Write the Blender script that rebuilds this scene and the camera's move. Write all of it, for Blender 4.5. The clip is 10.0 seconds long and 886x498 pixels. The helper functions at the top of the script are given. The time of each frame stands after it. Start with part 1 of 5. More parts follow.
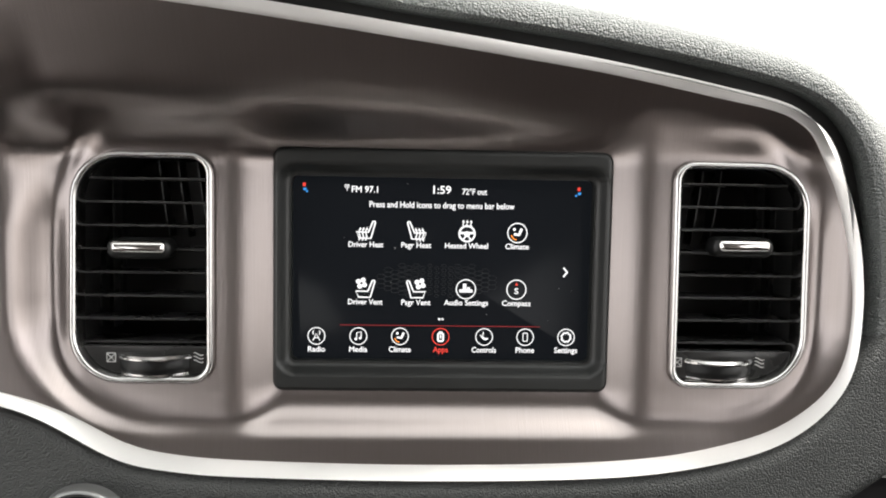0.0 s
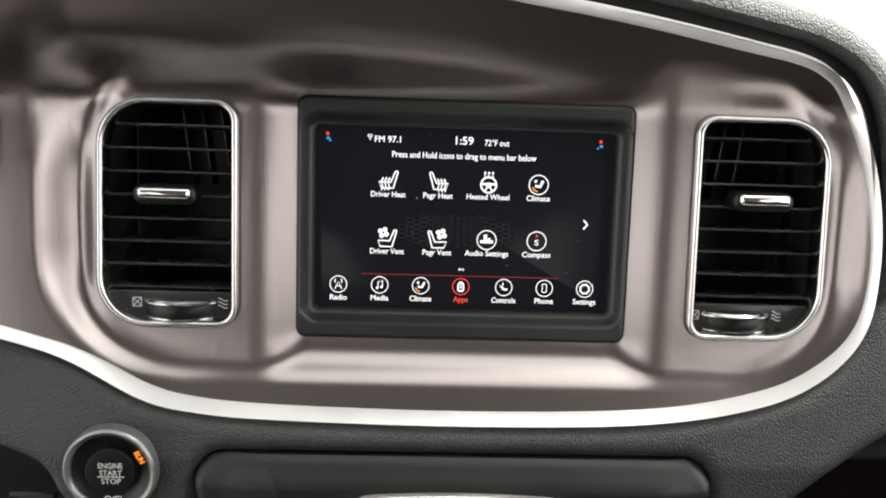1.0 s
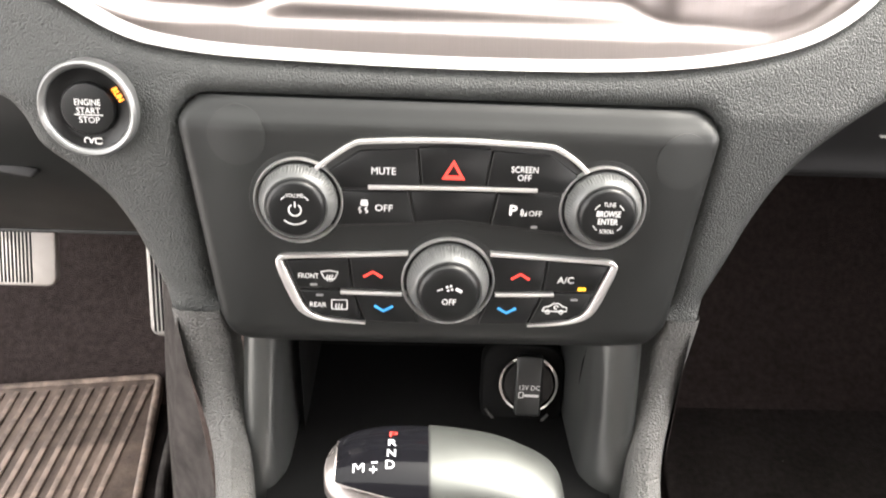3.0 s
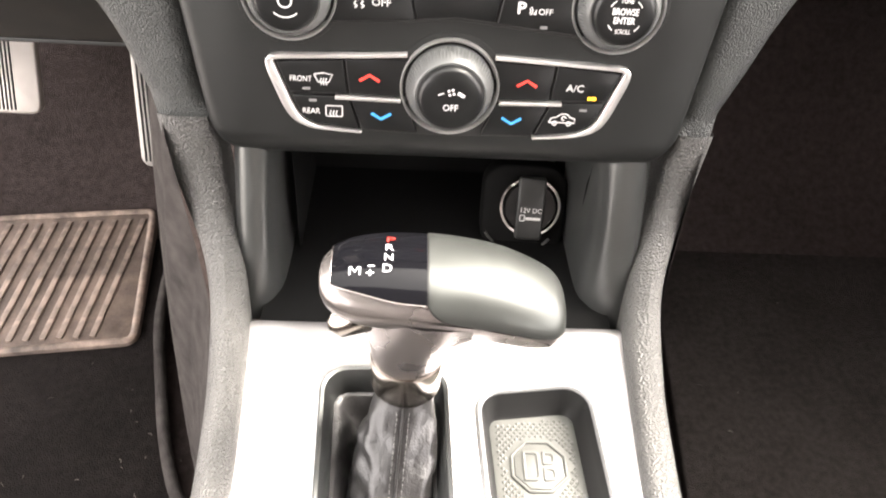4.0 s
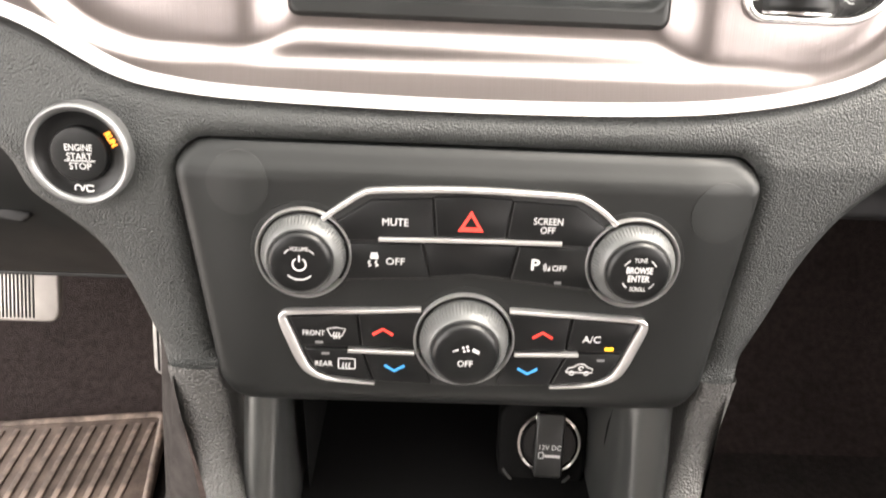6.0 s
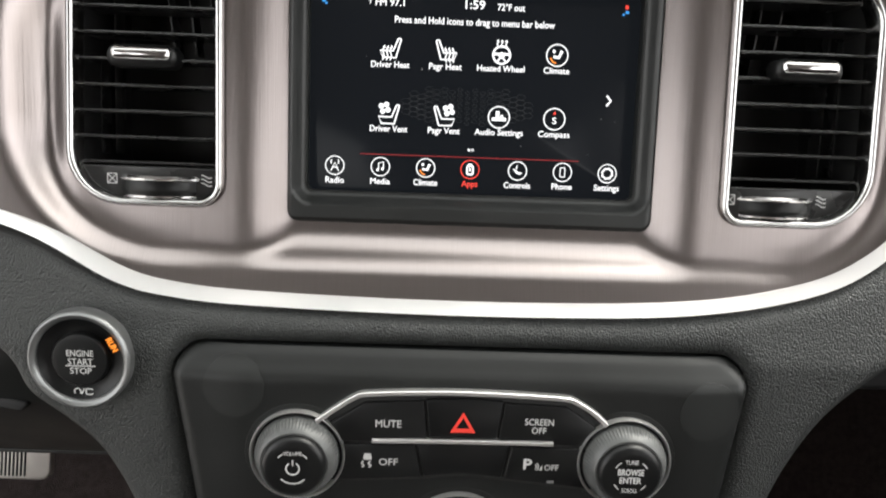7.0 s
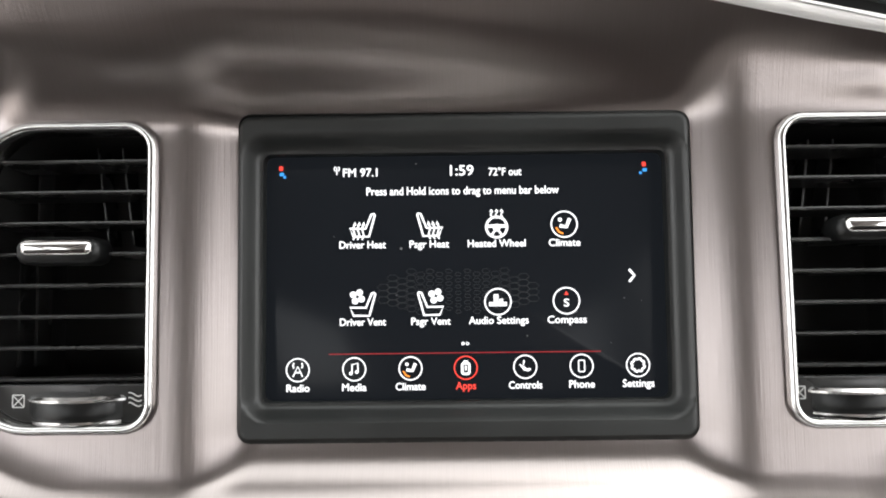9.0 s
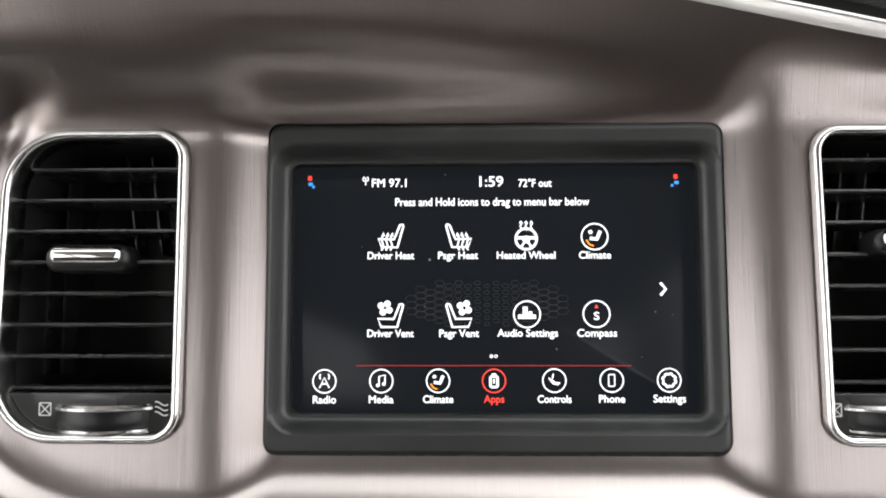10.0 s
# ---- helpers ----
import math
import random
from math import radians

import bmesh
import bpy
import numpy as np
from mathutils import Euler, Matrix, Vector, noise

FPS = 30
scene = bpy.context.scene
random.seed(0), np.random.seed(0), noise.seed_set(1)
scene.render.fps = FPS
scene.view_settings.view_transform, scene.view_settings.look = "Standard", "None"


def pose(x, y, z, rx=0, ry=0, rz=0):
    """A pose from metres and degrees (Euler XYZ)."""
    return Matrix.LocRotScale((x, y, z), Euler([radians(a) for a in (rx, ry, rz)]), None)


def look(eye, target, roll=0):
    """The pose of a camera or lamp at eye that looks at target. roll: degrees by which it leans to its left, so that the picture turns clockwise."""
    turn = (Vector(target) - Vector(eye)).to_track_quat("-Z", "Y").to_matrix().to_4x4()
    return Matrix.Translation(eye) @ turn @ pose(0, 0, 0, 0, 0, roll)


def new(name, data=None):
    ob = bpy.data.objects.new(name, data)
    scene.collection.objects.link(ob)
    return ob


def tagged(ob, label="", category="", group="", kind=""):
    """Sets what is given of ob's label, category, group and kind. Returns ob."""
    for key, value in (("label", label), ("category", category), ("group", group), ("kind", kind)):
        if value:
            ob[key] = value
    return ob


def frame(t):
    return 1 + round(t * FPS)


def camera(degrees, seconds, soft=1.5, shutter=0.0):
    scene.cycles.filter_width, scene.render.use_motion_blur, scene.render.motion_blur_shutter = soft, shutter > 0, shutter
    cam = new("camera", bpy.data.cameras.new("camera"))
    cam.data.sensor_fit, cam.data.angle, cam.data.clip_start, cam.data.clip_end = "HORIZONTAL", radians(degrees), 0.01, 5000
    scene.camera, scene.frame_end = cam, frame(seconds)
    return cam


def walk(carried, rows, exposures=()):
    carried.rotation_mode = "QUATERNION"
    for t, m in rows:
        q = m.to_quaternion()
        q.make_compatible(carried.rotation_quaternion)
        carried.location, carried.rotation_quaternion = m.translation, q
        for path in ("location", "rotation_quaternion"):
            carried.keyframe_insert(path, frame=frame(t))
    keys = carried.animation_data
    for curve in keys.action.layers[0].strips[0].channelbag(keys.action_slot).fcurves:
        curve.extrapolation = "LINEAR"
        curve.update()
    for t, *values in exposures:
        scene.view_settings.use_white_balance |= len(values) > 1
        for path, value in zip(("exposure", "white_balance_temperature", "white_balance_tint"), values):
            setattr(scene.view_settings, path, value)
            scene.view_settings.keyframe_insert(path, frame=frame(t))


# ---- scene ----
cam = camera(58.0, 10.0, soft=1.9, shutter=0.2)
PATH = [
    (0, (-0.017, 0.025, 0.773), (0.069, 1.86, -0.016), 1.9),
    (0.5, (-0.024, 0.029, 0.768), (0.061, 1.852, -0.05), 2.1),
    (1, (-0.026, 0.019, 0.768), (0.052, 1.817, -0.104), 2.6),
    (1.5, (-0.02, -0.002, 0.741), (0.047, 1.777, -0.17), 2.6),
    (2, (-0.021, -0.004, 0.715), (0.049, 1.725, -0.287), 2.7),
    (2.2, (-0.023, -0.005, 0.704), (0.047, 1.707, -0.327), 2.9),
    (3.3, (-0.021, -0.014, 0.658), (0.085, 1.545, -0.59), 3.9),
    (3.5, (-0.02, -0.013, 0.652), (0.093, 1.499, -0.652), 4.3),
    (4, (-0.022, -0.014, 0.637), (0.088, 1.375, -0.798), 5.1),
    (4.5, (-0.022, -0.014, 0.633), (0.072, 1.313, -0.861), 5.2),
    (5, (-0.023, -0.007, 0.647), (0.052, 1.408, -0.763), 4.2),
    (5.5, (-0.027, 0.006, 0.653), (0.039, 1.557, -0.608), 3.6),
    (5.7, (-0.025, 0.013, 0.656), (0.038, 1.603, -0.555), 3.4),
    (6.8, (-0.021, 0.027, 0.695), (0.028, 1.798, -0.234), 2.5),
    (7, (-0.021, 0.031, 0.702), (0.03, 1.822, -0.188), 2.6),
    (7.5, (-0.019, 0.047, 0.71), (0.027, 1.89, -0.066), 2.6),
    (8, (-0.019, 0.067, 0.704), (0.028, 1.957, 0.05), 1.7),
    (8.5, (-0.013, 0.1, 0.694), (-0.014, 2.018, 0.126), -0.3),
    (9, (-0.006, 0.105, 0.689), (-0.018, 2.038, 0.178), -0.8),
    (9.5, (-0.01, 0.108, 0.685), (-0.039, 2.048, 0.2), -0.6),
    (10, (-0.012, 0.107, 0.687), (-0.057, 2.05, 0.213), -0.5),
]
EXPOSURES = [(0.0, 2.5, 6750, 11), (1.0, 2.5, 6750, 11), (2.2, 2.7, 6700, 10), (3.3, 4.53, 7000, 15), (4.0, 4.48, 7100, 16), (4.5, 4.25, 7200, 17), (5.0, 4.5, 7200, 19), (5.6, 4.7, 7300, 18), (6.8, 2.7, 6700, 10), (8.0, 2.65, 6650, 10), (9.0, 2.95, 6600, 10), (10.0, 2.95, 6600, 10)]
walk(cam, [(t, look(eye, target, roll)) for t, eye, target, roll in PATH], EXPOSURES)

# ---- world and light ----
world = bpy.data.worlds.new("world")
scene.world = world
world.use_nodes = True
wn, wl = world.node_tree.nodes, world.node_tree.links
sky = wn.new("ShaderNodeTexSky")
sky.sky_type, sky.sun_disc = "NISHITA", False
sky.sun_elevation, sky.sun_rotation = radians(52), radians(53)
sky.dust_density, sky.ozone_density = 4.0, 0.4
wash = wn.new("ShaderNodeHueSaturation")
wash.inputs["Saturation"].default_value = 0.25
wl.new(sky.outputs[0], wash.inputs["Color"])
cloud = wn.new("ShaderNodeMix")
cloud.data_type = "RGBA"
cloud.inputs["Factor"].default_value = 0.5
cloud.inputs["B"].default_value = (4.5, 4.5, 4.4, 1)
wl.new(wash.outputs[0], cloud.inputs["A"])
wl.new(cloud.outputs["Result"], wn["Background"].inputs["Color"])
wn["Background"].inputs["Strength"].default_value = 0.15
sun_data = bpy.data.lights.new("sun", "SUN")
sun_data.energy, sun_data.angle, sun_data.color = 1.0, radians(25), (1.0, 0.97, 0.93)
sun = new("sun", sun_data)
sun.matrix_world = look((1.6, 1.2, 2.6), (0, 0, 0))


# ---- builders ----
def thing(name, m, label, category, group="", kind=""):
    ob = new(name)
    ob.empty_display_size = 0.02
    ob.matrix_world = m
    return tagged(ob, label, category, group, kind)


def as_mesh(name, shape):
    if isinstance(shape, bmesh.types.BMesh):
        me = bpy.data.meshes.new(name)
        bmesh.ops.recalc_face_normals(shape, faces=shape.faces)
        shape.to_mesh(me)
        shape.free()
    else:
        me = shape
        me.name = name
    me.shade_smooth()
    me.set_sharp_from_angle(angle=radians(38))
    return me


def part(name, shape, material, parent=None, label="", m=None):
    ob = new(name, as_mesh(name, shape))
    ob.data.materials.clear()
    ob.data.materials.append(material)
    if parent:
        ob.parent = parent
    if m is not None:
        ob.matrix_local = m
    return tagged(ob, label)


def sheet(rows, closed_i=False, closed_j=False, cap=False):
    """A mesh from rows of points."""
    a = np.asarray(rows, float)
    ni, nj = a.shape[:2]
    faces = []
    for i in range(ni if closed_i else ni - 1):
        for j in range(nj if closed_j else nj - 1):
            i2, j2 = (i + 1) % ni, (j + 1) % nj
            faces.append((i * nj + j, i2 * nj + j, i2 * nj + j2, i * nj + j2))
    if cap:
        faces.append(tuple(range(nj)))
        faces.append(tuple((ni - 1) * nj + j for j in reversed(range(nj))))
    me = bpy.data.meshes.new("sheet")
    me.from_pydata(a.reshape(-1, 3).tolist(), [], faces)
    b = bmesh.new()
    b.from_mesh(me)
    bpy.data.meshes.remove(me)
    return b


def spline(points, step=6, closed=False):
    """Catmull-Rom through the points, step pieces a span."""
    p = np.asarray(points, float)
    n = len(p)
    out = []
    for i in range(n if closed else n - 1):
        if closed:
            a, b, c, d = p[(i - 1) % n], p[i], p[(i + 1) % n], p[(i + 2) % n]
        else:
            b, c = p[i], p[i + 1]
            a, d = p[i - 1] if i else 2 * b - c, p[i + 2] if i + 2 < n else 2 * c - b
        for k in range(step):
            t = k / step
            out.append(0.5 * (2 * b + (c - a) * t + (2 * a - 5 * b + 4 * c - d) * t * t + (3 * b - a - 3 * c + d) * t ** 3))
    if not closed:
        out.append(p[-1])
    return np.array(out)


def rpoly(corners, seg=7):
    """A polygon with rounded corners (x, y, radius), counter-clockwise."""
    out = []
    n = len(corners)
    for i, (x, y, r) in enumerate(corners):
        p = np.array((x, y))
        a = np.array(corners[i - 1][:2]) - p
        b = np.array(corners[(i + 1) % n][:2]) - p
        a, b = a / np.linalg.norm(a), b / np.linalg.norm(b)
        half = 0.5 * math.acos(np.clip(a @ b, -1, 1))
        if r <= 0 or half > 1.55:
            out.append(p)
            continue
        reach = r / math.tan(half)
        c = p + (a + b) / np.linalg.norm(a + b) * r / math.sin(half)
        s, e = p + a * reach - c, p + b * reach - c
        a0, a1 = math.atan2(s[1], s[0]), math.atan2(e[1], e[0])
        turn = (a1 - a0 + math.pi) % (2 * math.pi) - math.pi
        for k in range(seg + 1):
            t = a0 + turn * k / seg
            out.append(c + r * np.array((math.cos(t), math.sin(t))))
    return np.array(out)


def rrect(w, h, r, cx=0.0, cy=0.0, seg=6):
    return rpoly([(cx + w / 2, cy + h / 2, r), (cx - w / 2, cy + h / 2, r), (cx - w / 2, cy - h / 2, r), (cx + w / 2, cy - h / 2, r)], seg)


def circle(r, seg=48, cx=0.0, cy=0.0):
    a = np.linspace(0, 2 * math.pi, seg, endpoint=False)
    return np.stack([cx + r * np.cos(a), cy + r * np.sin(a)], 1)


def offset(poly, d):
    """The polygon grown by d."""
    p = np.asarray(poly, float)
    area = np.sum(p[:, 0] * np.roll(p[:, 1], -1) - np.roll(p[:, 0], -1) * p[:, 1])
    e0, e1 = p - np.roll(p, 1, 0), np.roll(p, -1, 0) - p
    n0 = np.stack([e0[:, 1], -e0[:, 0]], 1) / (np.linalg.norm(e0, axis=1)[:, None] + 1e-12)
    n1 = np.stack([e1[:, 1], -e1[:, 0]], 1) / (np.linalg.norm(e1, axis=1)[:, None] + 1e-12)
    m = n0 + n1
    m = m / np.maximum(np.sum(m * m, 1), 0.6)[:, None] * 2
    return p + m * d * (1 if area > 0 else -1)


def prism(poly, n0, n1, bevel=0.0004):
    """A plate with its outline poly, from depth n0 to n1, with softened front edges."""
    p = np.asarray(poly, float)
    rings = [(p, n0), (p, n1 - bevel), (offset(p, -bevel * 0.35), n1 - bevel * 0.35), (offset(p, -bevel), n1)]
    rows = [[(x, y, n) for x, y in q] for q, n in rings]
    b = sheet(rows, closed_j=True)
    b.verts.ensure_lookup_table()
    k = len(p)
    b.faces.new([b.verts[3 * k + j] for j in range(k)])
    b.faces.new([b.verts[j] for j in reversed(range(k))])
    return b


def frame_ring(outer, inner, n0, n1, bevel=0.0008):
    """A frame between two outlines with the same number of points."""
    o, i = np.asarray(outer, float), np.asarray(inner, float)
    mid = 0.5 * (o + i)
    rings = [(o, n0), (o, n1 - bevel), (0.75 * o + 0.25 * i, n1 - 0.2 * bevel), (mid, n1), (0.25 * o + 0.75 * i, n1 - 0.2 * bevel), (i, n1 - bevel), (i, n0)]
    return sheet([[(x, y, n) for x, y in q] for q, n in rings], closed_i=True, closed_j=True)


def lathe(profile, seg=64, wave=0.0, teeth=0, where=None):
    """Turned about z: (radius, z); wave and teeth ridge the rows listed in where."""
    rows = []
    for k, (r, z) in enumerate(profile):
        row = []
        for j in range(seg):
            a = 2 * math.pi * j / seg
            rr = r + (wave * (1 if (j * teeth * 2 // seg) % 2 else -1) if teeth and where and k in where else 0)
            row.append((rr * math.cos(a), rr * math.sin(a), z))
        rows.append(row)
    b = sheet(rows, closed_j=True)
    b.verts.ensure_lookup_table()
    n = len(profile)
    if profile[-1][0] > 1e-5:
        b.faces.new([b.verts[(n - 1) * seg + j] for j in range(seg)])
    return b


def signed(poly, x, y):
    """Signed distance to a closed outline (inside: minus) and the nearest points on it."""
    p = np.asarray(poly, float)
    q = np.roll(p, -1, 0)
    best = np.full(x.shape, 1e9)
    nx, ny = np.zeros(x.shape), np.zeros(x.shape)
    inside = np.zeros(x.shape, bool)
    for (ax, ay), (bx, by) in zip(p, q):
        dx, dy = bx - ax, by - ay
        t = np.clip(((x - ax) * dx + (y - ay) * dy) / (dx * dx + dy * dy + 1e-18), 0, 1)
        cx, cy = ax + t * dx, ay + t * dy
        d = (x - cx) ** 2 + (y - cy) ** 2
        near = d < best
        best = np.where(near, d, best)
        nx, ny = np.where(near, cx, nx), np.where(near, cy, ny)
        cross = (ay > y) != (by > y)
        inside ^= cross & (x < (bx - ax) * (y - ay) / (by - ay + 1e-18) + ax)
    return np.where(inside, -1, 1) * np.sqrt(best), nx, ny


def field(outline, holes, height, cell, skirt=0.0):
    """A curved panel: height(x, y, d) over an outline with holes; d is the distance from its edge; skirt: how deep its edges turn back."""
    lo, hi = np.min(outline, 0) - cell, np.max(outline, 0) + cell
    x, y = np.meshgrid(np.arange(lo[0], hi[0] + cell, cell), np.arange(lo[1], hi[1] + cell, cell), indexing="ij")
    d, nx, ny = signed(outline, x, y)
    for hole in holes:
        hd, hx, hy = signed(hole, x, y)
        more = -hd > d
        d, nx, ny = np.where(more, -hd, d), np.where(more, hx, nx), np.where(more, hy, ny)
    ins = d < 0
    keep = ins[:-1, :-1] | ins[1:, :-1] | ins[:-1, 1:] | ins[1:, 1:]
    x, y = np.where(ins, x, nx), np.where(ins, y, ny)
    z = height(x, y, np.maximum(-d, 0))
    idx = np.full(x.shape, -1)
    used = np.zeros(x.shape, bool)
    for a, b in ((0, 0), (1, 0), (0, 1), (1, 1)):
        used[a:a + keep.shape[0], b:b + keep.shape[1]] |= keep
    idx[used] = np.arange(used.sum())
    verts = np.stack([x[used], y[used], z[used]], 1).tolist()
    ii, jj = np.nonzero(keep)
    faces = np.stack([idx[ii, jj], idx[ii + 1, jj], idx[ii + 1, jj + 1], idx[ii, jj + 1]], 1).tolist()
    if skirt:
        count = {}
        for f in faces:
            for a, b in zip(f, f[1:] + f[:1]):
                count[(a, b)] = 1
        back = {}
        for a, b in [e for e in count if (e[1], e[0]) not in count]:
            for v in (a, b):
                if v not in back:
                    back[v] = len(verts)
                    px, py, pz = verts[v]
                    verts.append([px, py, pz - skirt])
            faces.append([b, a, back[a], back[b]])
    me = bpy.data.meshes.new("field")
    me.from_pydata(verts, [], faces)
    return me


def ribbons(lines, width, n=0.0, closed=False):
    """Flat strokes along lines of (x, y)."""
    b = bmesh.new()
    for line in lines:
        p = np.asarray(line, float)
        t = np.gradient(p, axis=0)
        if closed:
            t = np.roll(p, -1, 0) - np.roll(p, 1, 0)
        t /= np.linalg.norm(t, axis=1)[:, None] + 1e-12
        o = np.stack([-t[:, 1], t[:, 0]], 1) * width / 2
        vs = [(b.verts.new((*(q + w), n)), b.verts.new((*(q - w), n))) for q, w in zip(p, o)]
        for k in range(len(vs) if closed else len(vs) - 1):
            (a, c), (e, f) = vs[k], vs[(k + 1) % len(vs)]
            b.faces.new((a, c, f, e))
    return b


def flat(polys, n=0.0):
    b = bmesh.new()
    for poly in polys:
        b.faces.new([b.verts.new((x, y, n)) for x, y in poly])
    return b


def joined(*shapes):
    """Several bmeshes as one."""
    out = bmesh.new()
    for s in shapes:
        me = bpy.data.meshes.new("piece")
        s.to_mesh(me)
        s.free()
        out.from_mesh(me)
        bpy.data.meshes.remove(me)
    return out


def moved(b, m):
    b.transform(m)
    return b


def lettering(body, cx, cy, width, cap, n=0.0, bold=0.008):
    """Words in the built-in font, width wide and cap high, as a flat mesh centred on (cx, cy)."""
    cu = bpy.data.curves.new("words", "FONT")
    cu.body, cu.size, cu.align_x = body, 1.0, "CENTER"
    cu.resolution_u = 3
    ob = bpy.data.objects.new("words", cu)
    me = bpy.data.meshes.new_from_object(ob)
    bpy.data.objects.remove(ob)
    co = np.empty(len(me.vertices) * 3)
    me.vertices.foreach_get("co", co)
    co = co.reshape(-1, 3)
    lo, hi = co[:, 0].min(), co[:, 0].max()
    x = (co[:, 0] - 0.5 * (lo + hi)) * width / (hi - lo) + cx
    y = co[:, 1] * cap / 0.7 + cy - cap / 2
    d = bold * cap / 0.7
    faces = [tuple(p.vertices) for p in me.polygons]
    bpy.data.meshes.remove(me)
    # thicker strokes: the letters laid over themselves, a hair apart
    verts, more = [], []
    for k, (dx, dy) in enumerate(((d, 0), (-d, 0), (0, d), (0, -d)) if bold else ((0, 0),)):
        base = len(verts)
        verts += [(px + dx, py + dy, n + k * 0.00001) for px, py in zip(x.tolist(), y.tolist())]
        more += [tuple(base + v for v in f) for f in faces]
    out = bpy.data.meshes.new("words")
    out.from_pydata(verts, [], more)
    b = bmesh.new()
    b.from_mesh(out)
    bpy.data.meshes.remove(out)
    return b


def box(w, d, h, cx=0.0, cy=0.0, cz=0.0, bevel=0.0):
    b = bmesh.new()
    bmesh.ops.create_cube(b, size=1, matrix=Matrix.Translation((cx, cy, cz)) @ Matrix.Diagonal((w, d, h, 1)))
    if bevel:
        bmesh.ops.bevel(b, geom=b.edges[:], offset=bevel, segments=2, affect="EDGES", profile=0.6)
    return b


def tube(path, r, seg=8):
    """A round bar along a path."""
    p = np.asarray(path, float)
    t = np.gradient(p, axis=0)
    rows = []
    for q, d in zip(p, t):
        d = Vector(d).normalized()
        a = d.orthogonal().normalized() if abs(d.z) > 0.9 else d.cross(Vector((0, 0, 1))).normalized()
        c = d.cross(a)
        rows.append([tuple(Vector(q) + r * (math.cos(k) * a + math.sin(k) * c)) for k in np.linspace(0, 2 * math.pi, seg, endpoint=False)])
    return sheet(rows, closed_j=True, cap=True)


def smooth(x):
    x = np.clip(x, 0, 1)
    return x * x * (3 - 2 * x)


def smax(a, b, k):
    h = np.clip(0.5 + 0.5 * (a - b) / k, 0, 1)
    return b + (a - b) * h + k * h * (1 - h)


